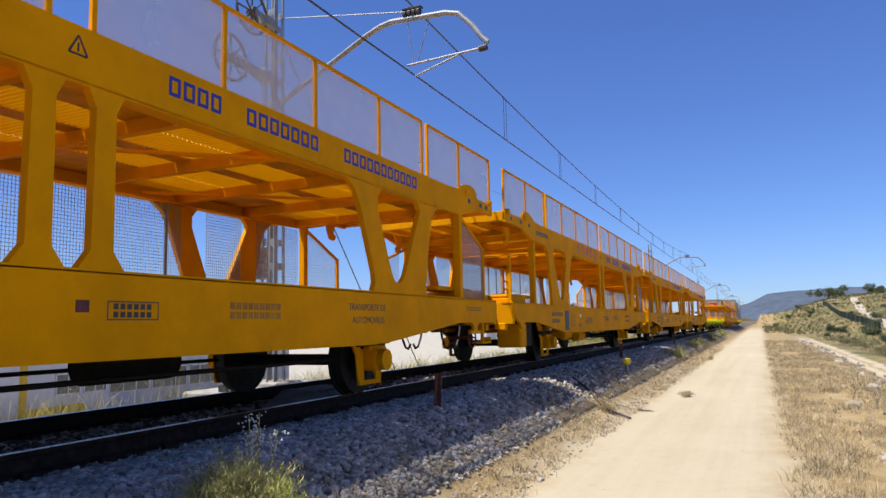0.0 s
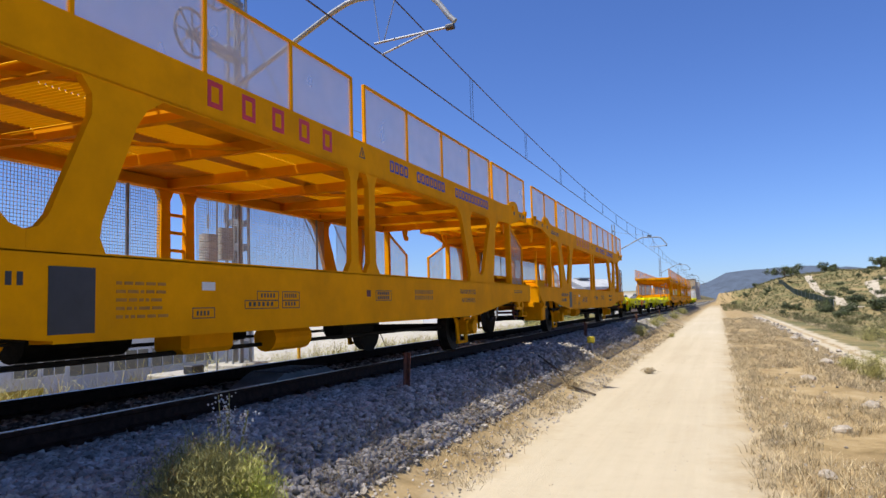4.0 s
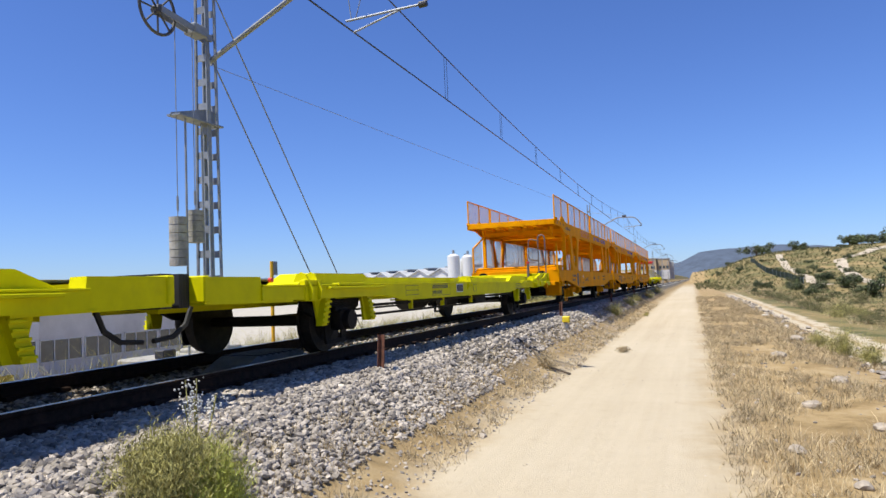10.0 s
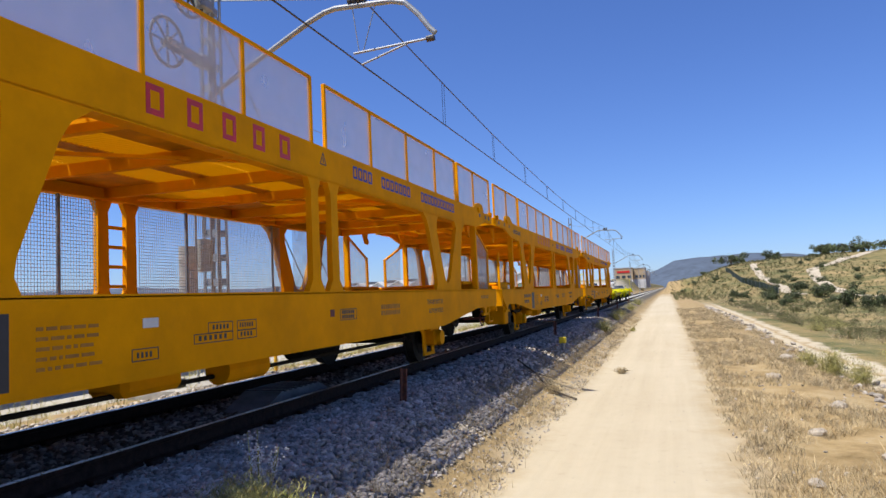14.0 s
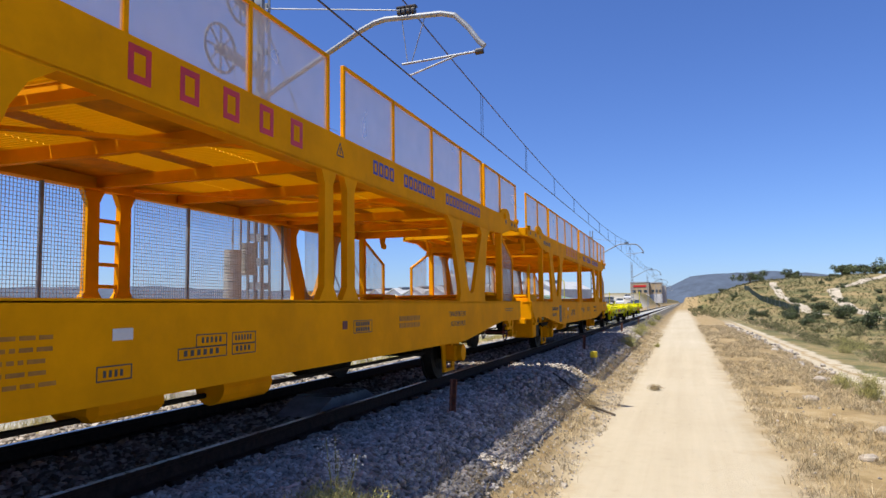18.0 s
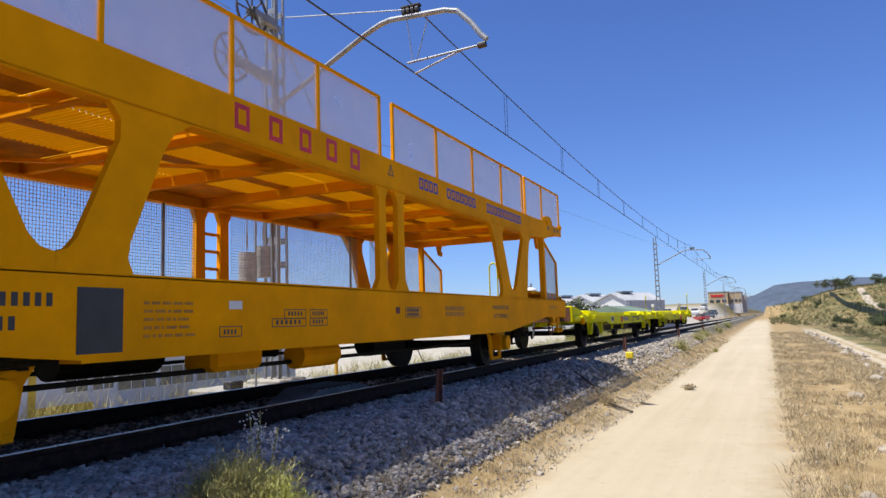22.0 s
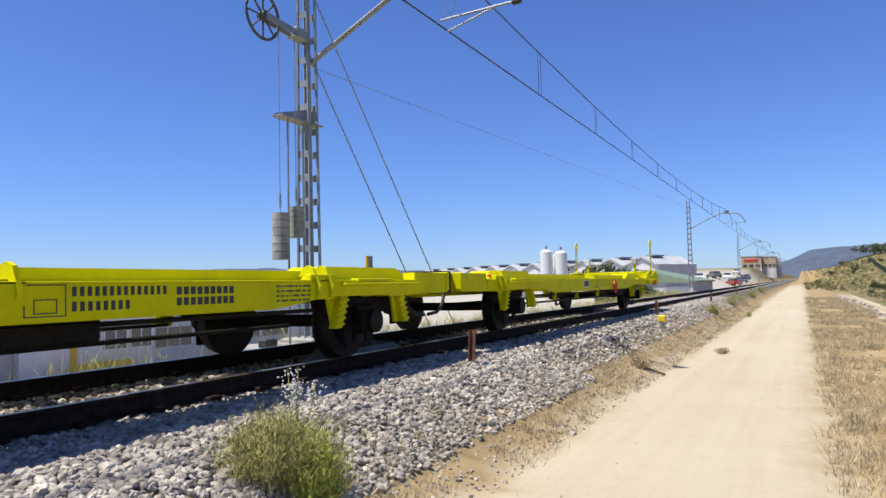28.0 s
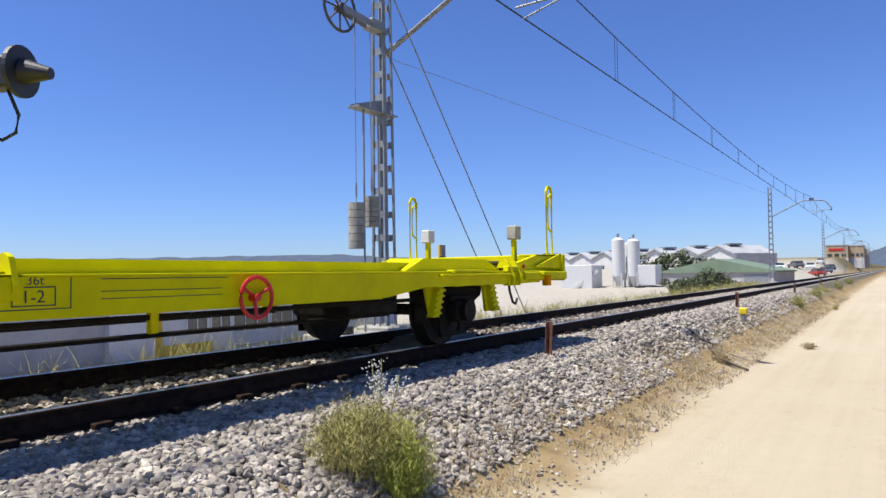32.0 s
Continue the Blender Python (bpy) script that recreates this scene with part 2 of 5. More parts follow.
def lift(x, y):
    """Height of the ground over the rail tops."""
    z = PROFILE[-1][1]
    for (xa, za), (xb, zb) in zip(PROFILE, PROFILE[1:]):
        if xa <= x <= xb:
            z = za + (zb - za) * (x - xa) / (xb - xa)
            break
    if x < -4.7:
        k = smooth01((y - 55) / 50)
        z = z * (1 - k) + max(z, -1.1) * k + (2.3 * smooth01((y - 105) / 60) + 4.0 * smooth01((y - 170) / 130)) * smooth01((-x - 4.7) / 8)
    if x > 2.6 and y > 0:
        az, d = math.degrees(math.atan2(x - 4.5, y)), math.hypot(x - 4.5, y)
        side = max(smooth01((x - 9) / 5), smooth01((y - 205) / 20) * smooth01((x - 2.7) / 2))
        top = 0.75 + 220 * math.tan(radians(float(np.interp(az, RIDGE_AZ, RIDGE_EL)))) - 0.02 * max(0.0, d - 225)
        k = smooth01((d - 70) / 155)
        z -= 0.9 * smooth01((x - 10) / 6) * smooth01((d - 22) / 30)
        z += side * k * (max(top, -3.0) - z)
        z += (0.9 * noise.noise((x * 0.05, y * 0.03, 0)) + 0.35 * noise.noise((x * 0.17, y * 0.11, 5))) * smooth01((x - 10) / 10) * smooth01((y - 20) / 60)
    if 4.9 < x < 7.4:
        z += 0.05 * noise.noise((x * 1.3, y * 0.7, 3))
    return z


def ground_material():
    m = bpy.data.materials.new("dry_ground")
    m.use_nodes = True
    t = m.node_tree
    n = t.nodes
    b = n["Principled BSDF"]
    b.inputs["Roughness"].default_value = 0.95
    b.inputs["Specular IOR Level"].default_value = 0.2
    geo = n.new("ShaderNodeTexCoord")
    sep = n.new("ShaderNodeSeparateXYZ")
    link(geo, "Object", sep, "Vector", t)

    def nz(scale, detail=6, rough=0.6):
        q = n.new("ShaderNodeTexNoise")
        q.inputs["Scale"].default_value, q.inputs["Detail"].default_value, q.inputs["Roughness"].default_value = scale, detail, rough
        link(geo, "Object", q, "Vector", t)
        return q

    wob = nz(1.1, 5, 0.7)
    add = n.new("ShaderNodeMath")
    add.operation = "MULTIPLY_ADD"
    add.inputs[1].default_value = 1.3
    link(wob, "Fac", add, 0, t)
    link(sep, "X", add, 2, t)  # x + 1.3 * noise, about x + 0.65

    def step(a, c):
        q = n.new("ShaderNodeMapRange")
        q.interpolation_type = "SMOOTHSTEP"
        q.inputs["From Min"].default_value, q.inputs["From Max"].default_value = a, c
        link(add, 0, q, "Value", t)
        return q

    def ramp(src, *stops):
        q = n.new("ShaderNodeValToRGB")
        while len(q.color_ramp.elements) < len(stops):
            q.color_ramp.elements.new(0.5)
        for e, (p, c) in zip(q.color_ramp.elements, stops):
            e.position, e.color = p, (*c, 1)
        link(src, "Fac", q, "Fac", t)
        return q

    def mix(fac, a, c):
        q = n.new("ShaderNodeMix")
        q.data_type = "RGBA"
        t.links.new(fac, q.inputs["Factor"])
        t.links.new(a, q.inputs["A"])
        t.links.new(c, q.inputs["B"])
        return q.outputs["Result"]

    low, mid, fine = nz(0.16, 7, 0.65), nz(1.6, 8, 0.7), nz(26, 6, 0.75)
    sand = ramp(low, (0.3, (0.408, 0.344, 0.24)), (0.5, (0.444, 0.38, 0.272)), (0.7, (0.468, 0.408, 0.3)))
    straw = ramp(mid, (0.28, (0.16, 0.108, 0.044)), (0.5, (0.312, 0.224, 0.108)), (0.72, (0.424, 0.332, 0.188)))
    hill = ramp(nz(0.22, 12, 0.8), (0.38, (0.068, 0.076, 0.026)), (0.48, (0.152, 0.136, 0.056)), (0.57, (0.272, 0.196, 0.088)), (0.70, (0.36, 0.28, 0.16)))
    lanes = n.new("ShaderNodeMapping")
    lanes.inputs["Scale"].default_value = (3.2, 0.10, 1.0)
    link(geo, "Object", lanes, "Vector", t)
    lane = n.new("ShaderNodeTexNoise")
    lane.inputs["Scale"].default_value, lane.inputs["Detail"].default_value, lane.inputs["Roughness"].default_value = 1.0, 8, 0.7
    link(lanes, "Vector", lane, "Vector", t)
    rut = ramp(lane, (0.3, (0.92, 0.91, 0.89)), (0.55, (1.0, 1.0, 1.0)), (0.75, (1.06, 1.06, 1.06)))
    spot = ramp(nz(5.5, 9, 0.8), (0.28, (0.84, 0.81, 0.77)), (0.42, (1.0, 1.0, 1.0)), (0.8, (1.07, 1.07, 1.07)))
    both = n.new("ShaderNodeVectorMath")
    both.operation = "MULTIPLY"
    link(rut, "Color", both, 0, t)
    link(spot, "Color", both, 1, t)
    worn = n.new("ShaderNodeVectorMath")
    worn.operation = "MULTIPLY"
    link(sand, "Color", worn, 0, t)
    link(both, "Vector", worn, 1, t)
    # near-black bed: the shade in gaps between stones is in this colour
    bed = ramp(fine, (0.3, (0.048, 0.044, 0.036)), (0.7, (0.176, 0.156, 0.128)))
    yard = ramp(mid, (0.3, (0.32, 0.296, 0.248)), (0.7, (0.44, 0.408, 0.344)))
    far = n.new("ShaderNodeMapRange")
    far.inputs["From Min"].default_value, far.inputs["From Max"].default_value = 225, 275
    link(sep, "Y", far, "Value", t)
    earth = mix(far.outputs["Result"], yard.outputs["Color"], hill.outputs["Color"])
    c = mix(step(-7.4, -5.8).outputs["Result"], earth, straw.outputs["Color"])
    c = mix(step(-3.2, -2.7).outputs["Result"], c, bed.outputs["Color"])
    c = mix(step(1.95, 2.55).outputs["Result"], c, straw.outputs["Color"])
    end = n.new("ShaderNodeMapRange")
    end.inputs["From Min"].default_value, end.inputs["From Max"].default_value = 120, 200
    link(sep, "Y", end, "Value", t)
    tread = mix(end.outputs["Result"], worn.outputs["Vector"], straw.outputs["Color"])
    c = mix(step(2.6, 3.4).outputs["Result"], c, tread)
    c = mix(step(4.95, 5.85).outputs["Result"], c, straw.outputs["Color"])
    rut_end = n.new("ShaderNodeMapRange")
    rut_end.inputs["From Min"].default_value, rut_end.inputs["From Max"].default_value = 70, 95
    link(sep, "Y", rut_end, "Value", t)
    rutted = mix(rut_end.outputs["Result"], sand.outputs["Color"], hill.outputs["Color"])
    for a, e in ((8.40, 8.85), (9.05, 9.45)):  # two wheel ruts of the dirt track
        c = mix(step(a - 0.1, a + 0.1).outputs["Result"], c, rutted)
        c = mix(step(e - 0.1, e + 0.1).outputs["Result"], c, hill.outputs["Color"] if e > 9 else straw.outputs["Color"])
    t.links.new(c, b.inputs["Base Color"])
    bp = n.new("ShaderNodeBump")
    bp.inputs["Strength"].default_value, bp.inputs["Distance"].default_value = 0.5, 0.03
    link(fine, "Fac", bp, "Height", t)
    link(bp, "Normal", b, "Normal", t)
    return m


def ground():
    xs = sorted({*[p[0] for p in PROFILE], *np.arange(-12, 14, 0.5), *np.arange(1.0, 7.6, 0.16), *np.arange(14, 56, 1.5), *np.arange(56, 120, 4), *np.arange(-100, -12, 8), -900, -500, -300, -180, 160, 240, 400, 900})
    ys = sorted({-900, -300, -100, *np.arange(-40, 0, 5), *np.arange(0, 30, 0.5), *np.arange(30, 120, 3), *np.arange(120, 232, 4), *np.arange(232, 500, 12), *np.arange(500, 2600, 150)})
    verts, faces = [], []
    for y in ys:
        for x in xs:
            z = lift(x, y)
            if 2.0 < x < 7.6 and y < 30:
                z += (0.004 if 2.4 < x < 4.7 else 0.012) * noise.noise((x * 4, y * 4, 1))
            verts.append((x, y, z))
    k = len(xs)
    for j in range(len(ys) - 1):
        for i in range(k - 1):
            a = j * k + i
            faces.append((a, a + 1, a + k + 1, a + k))
    return tagged(raw("ground", verts, faces, ground_material(), True), "pale sandy path between dry straw-coloured verges", "ground", kind="structure")


ground()


def stones(name, count, zone, size, material, label, flat=0.58):
    """Broken stones scattered over a zone (x0, x1, y0, y1), nearest thickest; one mesh of stuff."""
    rng = np.random.RandomState(4)
    g = (1 + 5 ** 0.5) / 2
    ico = np.array([(-1, g, 0), (1, g, 0), (-1, -g, 0), (1, -g, 0), (0, -1, g), (0, 1, g), (0, -1, -g), (0, 1, -g), (g, 0, -1), (g, 0, 1), (-g, 0, -1), (-g, 0, 1)]) / 1.9
    tri = np.array([(0, 11, 5), (0, 5, 1), (0, 1, 7), (0, 7, 10), (0, 10, 11), (1, 5, 9), (5, 11, 4), (11, 10, 2), (10, 7, 6), (7, 1, 8), (3, 9, 4), (3, 4, 2), (3, 2, 6), (3, 6, 8), (3, 8, 9), (4, 9, 5), (2, 4, 11), (6, 2, 10), (8, 6, 7), (9, 8, 1)])
    verts, faces = [], []
    for i in range(count):
        x = zone[0] + (zone[1] - zone[0]) * rng.rand()
        y = zone[2] + (zone[3] - zone[2]) * rng.rand() ** 1.7
        s = size * (0.55 + 0.8 * rng.rand()) * (1 + 0.02 * max(0, y - 8))
        a = np.array((0.5 * rng.randn(), 0.5 * rng.randn(), rng.rand() * 6.28))
        r = np.array(Euler(a).to_matrix())
        v = (ico * (1 + 0.55 * (rng.rand(12, 3) - 0.5)) * s * np.array([1, 0.75 + 0.4 * rng.rand(), flat])) @ r.T
        faces.append(tri + 12 * i)
        verts.append(v + np.array([x, y, lift(x, y) + s * (0.15 + 0.3 * rng.rand())]))
    ob = raw(name, np.concatenate(verts).tolist(), np.concatenate(faces).tolist(), material)
    return tagged(ob, label, name, kind="stuff")


stones("ballast", 30000, (-3.2, 1.75, 0.8, 40), 0.034, STONE, "grey crushed stone ballast under the railway track")
stones("ballast", 15000, (0.05, 1.95, 1.6, 10), 0.029, STONE, "grey crushed stone ballast on the shoulder of the track")
# darker stones between the rails: shade beneath the wagons, put into colour
stones("track_ballast", 9000, (-2.0, 0.1, 0.8, 24), 0.036, SHADEDSTONE, "dark ballast between the rails, the train's shade in its colour")
stones("gravel", 2500, (1.6, 2.5, 2.5, 26), 0.016, STONE, "small loose stones along the path's edge")
stones("gravel", 320, (4.7, 7.5, 3.5, 26), 0.02, STONE, "small loose stones in the dry verge")
stones("gravel", 220, (2.2, 4.9, 2.6, 22), 0.007, STONE, "small pebbles strewn over the sandy path")
stones("rubble", 230, (7.2, 7.95, 9, 70), 0.06, STONE, "rubble stones along the ditch beside the dirt track")


# ---------------------------------------------------------------- track
def track():
    prof = [(-0.068, -0.16), (0.068, -0.16), (0.068, -0.148), (0.012, -0.13), (0.009, -0.045), (0.034, -0.034), (0.036, -0.006), (0.028, -0.001),
            (-0.028, -0.001), (-0.036, -0.006), (-0.034, -0.034), (-0.009, -0.045), (-0.012, -0.13), (-0.068, -0.148)]
    for x in (0.0, -1.738):
        r = part("rail", prism(B(), prof, -60, 600), RAILSTEEL)
        tagged(r, "dark rusty steel rail with a polished running surface", "rail", "rails of the track", "structure")
        part("running_surface", box(B(), -0.027, 0.027, -60, 600, -0.0015, 0.001), SHINY, r, "polished steel rail top")
        r.location.x = x
    sl = B()
    prism(sl, [(-1.3, -0.24), (1.3, -0.24), (1.28, -0.165), (0.55, -0.19), (-0.55, -0.19), (-1.28, -0.165)], -0.12, 0.12)
    first = part("sleeper", sl, CONCRETE)
    clip = B()
    for x in (0.87, -0.87):
        for d in (-0.105, 0.105):
            box(clip, x + d - 0.035, x + d + 0.035, -0.07, 0.07, -0.17, -0.125, 0.008)
    clips = part("rail_fastening", clip, RAILSTEEL, first, "rusty rail fastenings")
    first.matrix_basis = pose(TC, 2.2, 0)
    tagged(first, "pale concrete sleeper half sunk in ballast", "sleeper", "sleepers", "structure")
    for i in range(-8, 130):
        if i:
            copy_thing(first, pose(TC, 2.2 + 0.6 * i, 0))
    bed = B()
    box(bed, TC - 1.3, TC + 1.3, 80, 600, -0.26, -0.17)
    tagged(part("far_sleepers", bed, CONCRETE), "pale concrete sleepers far along the track", "sleepers", kind="stuff")


track()

# ---------------------------------------------------------------- the train
TRAVEL = [
    (0, 0.00), (0.5, 3.60), (1, 7.21), (1.5, 10.83), (2, 14.45), (2.5, 18.05), (3, 21.65), (3.5, 25.25),
    (4, 28.86), (4.5, 32.48), (5, 36.11), (5.5, 39.74), (6, 43.36), (6.5, 46.95), (7, 50.50), (7.5, 53.99),
    (8, 57.44), (8.5, 60.85), (9, 64.21), (9.5, 67.53), (10, 70.81), (10.5, 74.03), (11, 77.20), (11.5, 80.29),
    (12, 83.31), (12.5, 86.22), (13, 89.02), (13.5, 91.69), (14, 94.20), (14.5, 96.59), (15, 98.85), (15.5, 101.04),
    (16, 103.18), (16.5, 105.30), (17, 107.42), (17.5, 109.53), (18, 111.62), (18.5, 113.67), (19, 115.65), (19.5, 117.56),
    (20, 119.39), (20.5, 121.20), (21, 122.99), (21.5, 124.81), (22, 126.66), (22.5, 128.52), (23, 130.38), (23.5, 132.22),
    (24, 134.02), (24.5, 135.77), (25, 137.50), (25.5, 139.20), (26, 141.00), (26.5, 142.80), (27, 144.58), (27.5, 146.36),
    (28, 147.99), (28.5, 149.61), (29, 151.22), (29.5, 152.83), (30, 154.46), (30.5, 156.13), (31, 157.85), (31.5, 159.63),
    (32, 161.46),
]


def travelled(t):
    return float(np.interp(t, [a for a, _ in TRAVEL], [b for _, b in TRAVEL]))


def wheelset(parent, y, r=0.40):
    """An axle with two wheels; it turns on its wagon."""
    ws = part("wheelset", rod(B(), (-1.0, 0, 0), (1.0, 0, 0), 0.07, 10), GREASE, parent, "dark greasy axle", at=pose(0, y, r))
    for s in (-1, 1):
        w = B()
        x = s * 0.87
        rod(w, (x - 0.065, 0, 0), (x + 0.065, 0, 0), r, 32)
        rod(w, (x - s * 0.065, 0, 0), (x - s * 0.095, 0, 0), r + 0.03, 32)
        part("tyre", w, WHEELSTEEL, ws, "worn dark steel wheel")
        h = B()
        for k in range(6):
            a = k * math.pi / 3
            rod(h, (x + s * 0.066, 0.2 * math.cos(a), 0.2 * math.sin(a)), (x + s * 0.075, 0.2 * math.cos(a), 0.2 * math.sin(a)), 0.05, 8)
        rod(h, (x, 0, 0), (x + s * 0.068, 0, 0), 0.27, 20)
        rod(h, (x, 0, 0), (x + s * 0.16, 0, 0), 0.1, 16)
        part("hub", h, GREASE, ws)
    return ws


def axle_guards(parent, y, material, z1, r=0.40, boxes=None):
    """The plates either side of an axle box, with its spring."""
    for s in (-1, 1):
        x = s * 1.08
        g = B()
        for d in (-1, 1):
            plate(g, [(y + d * 0.56, z1), (y + d * 0.20, z1), (y + d * 0.15, 0.55), (y + d * 0.14, 0.16), (y + d * 0.26, 0.14), (y + d * 0.31, 0.46), (y + d * 0.44, 0.66)], x - 0.012, x + 0.012)
        box(g, x - 0.02, x + 0.02, y - 0.25, y + 0.25, 0.11, 0.16)
        part("axle_guard", g, material, parent)
        bx = B()
        box(bx, x - 0.02, x + s * 0.17, y - 0.13, y + 0.13, r - 0.13, r + 0.13, 0.03)
        rod(bx, (x + s * 0.17, y, r), (x + s * 0.25, y, r), 0.125, 18)
        box(bx, x - 0.02, x + s * 0.12, y - 0.20, y + 0.20, r + 0.11, r + 0.17, 0.01)
        part("axle_box", bx, boxes or GREASE, parent, "axle box")
        sp = B()
        for k in range(5):
            box(sp, x - 0.05, x + 0.05, y - 0.62 + 0.1 * k, y + 0.62 - 0.1 * k, r + 0.23 - 0.024 * k, r + 0.251 - 0.024 * k)
        part("leaf_spring", sp, GREASE, parent, "dark leaf spring")


def buffers(parent, y, s, z, material):
    for x in (-0.95, 0.95):
        b = B()
        rod(b, (x, y, z), (x, y + s * 0.36, z), 0.1, 14)
        rod(b, (x, y - s * 0.02, z), (x, y + s * 0.22, z), 0.15, 14)
        part("buffer_stem", b, material, parent)
        h = B()
        rod(h, (x, y + s * 0.36, z), (x, y + s * 0.4, z), 0.19, 20)
        part("buffer_head", h, GREASE, parent, "dark greased buffer head")
    c = B()
    tube(c, [(0, y, z - 0.02), (0, y + s * 0.2, z - 0.05), (0, y + s * 0.34, z - 0.16)], 0.045)
    box(c, -0.05, 0.05, y + s * 0.1, y + s * 0.3, z - 0.3, z - 0.05, 0.015)
    part("coupling", c, GREASE, parent)
    for x in (-0.35, 0.42):
        hs = B()
        tube(hs, [(x, y, z - 0.2), (x, y + s * 0.08, z - 0.4), (x, y + s * 0.2, z - 0.55), (x, y + s * 0.32, z - 0.58), (x, y + s * 0.4, z - 0.5)], 0.022)
        part("brake_hose", hs, RUBBER, parent, "black rubber brake hose")


def lettering(name, text, material, parent, x, y, z, size, width=0.0):
    cu = bpy.data.curves.new(name, "FONT")
    cu.body, cu.size, cu.extrude = text, size, 0.001
    cu.materials.append(material)
    ob = new(name, cu)
    ob.parent = parent
    ob.matrix_basis = pose(x, y, z, 90, 0, 90)
    return ob


def marks(name, parent, material, x, y, z, w, h, rows=1, n=6, gap=0.25, hollow=False):
    """Unreadable writing or a trade name as plain bars: rows of n bars in the area w by h."""
    b = B()
    rh = h / rows
    for r in range(rows):
        z0 = z + h - (r + 1) * rh + rh * 0.15
        z1 = z + h - r * rh - rh * 0.12
        words = n == 1
        if words:
            z0, z1 = z0 + rh * 0.2, z1 - rh * 0.15
            cut = random.Random(int(1000 * (y + z)) + r)
            a = y
            while a < y + w * cut.uniform(0.75, 1.0):
                e = a + cut.uniform(0.02, 0.11)
                box(b, x, x + 0.002, a, e, z0, z1)
                a = e + 0.022
        for k in range(0 if words else n):
            a = y + w * k / n
            e = a + w / n * (1 - gap)
            if hollow:
                t = (e - a) * 0.24
                for q in ((a, a + t, z0 + t, z1 - t), (e - t, e, z0 + t, z1 - t), (a, e, z1 - t, z1), (a, e, z0, z0 + t)):
                    box(b, x, x + 0.002, *q)
            else:
                box(b, x, x + 0.002, a, e, z0, z1)
    return tagged(part(name, b, material, parent), kind="stuff")


def outline(bm, x, y0, y1, z0, z1, t=0.008):
    for q in ((y0, y1, z0, z0 + t), (y0, y1, z1 - t, z1), (y0, y0 + t, z0 + t, z1 - t), (y1 - t, y1, z0 + t, z1 - t)):
        box(bm, x, x + 0.002, *q)
    return bm


STAINED = mat("rust_stained_deck", (0.368, 0.304, 0.064), 0.8, col2=(0.17, 0.09, 0.05), scale=1.5, bump=0.3, stain=0.7)
OLDRED = mat("dark_red_paint", (0.12, 0.02, 0.018), 0.6, var=0.3, scale=10)
TUBE = mat("weathered_tube", (0.17, 0.14, 0.12), 0.55, metal=0.3, var=0.25, scale=12, bump=0.1)
WL = 15.95  # length of a car carrier over its upper deck


def wire_panel(bm, x, y0, y1, zlow, ztop, step=0.036, r=0.0013):
    """Welded wire mesh: real wires; ztop(y) is its upper edge."""
    y = y0 + step / 2
    while y < y1:
        box(bm, x - r, x + r, y - r, y + r, zlow, ztop(y))
        y += step
    z = zlow + step / 2
    top = max(ztop(y0), ztop(y1))
    while z < top:
        ys = [q for q in np.linspace(y0, y1, 20) if ztop(q) >= z]
        if len(ys) > 1:
            box(bm, x - r, x + r, ys[0], ys[-1], z - r, z + r)
        z += step


LEGS = (
    [(2.55, 1.17), (2.58, 1.30), (2.44, 2.0), (2.36, 2.26), (2.14, 2.44), (2.86, 2.44), (2.72, 2.30), (2.80, 2.15), (3.17, 1.42), (3.25, 1.34), (3.36, 1.31), (3.36, 1.17)],
    [(3.362, 1.17), (3.362, 1.31), (3.45, 1.34), (3.52, 1.42), (3.84, 2.15), (3.84, 2.30), (3.72, 2.44), (4.56, 2.44), (4.34, 2.30), (4.24, 2.15), (3.94, 1.42), (3.92, 1.30), (3.98, 1.17)],
)  # outlines of the two legs of a V, (y, z)
FRONT = 0.34  # by which the frame stands further from the front end than from the rear


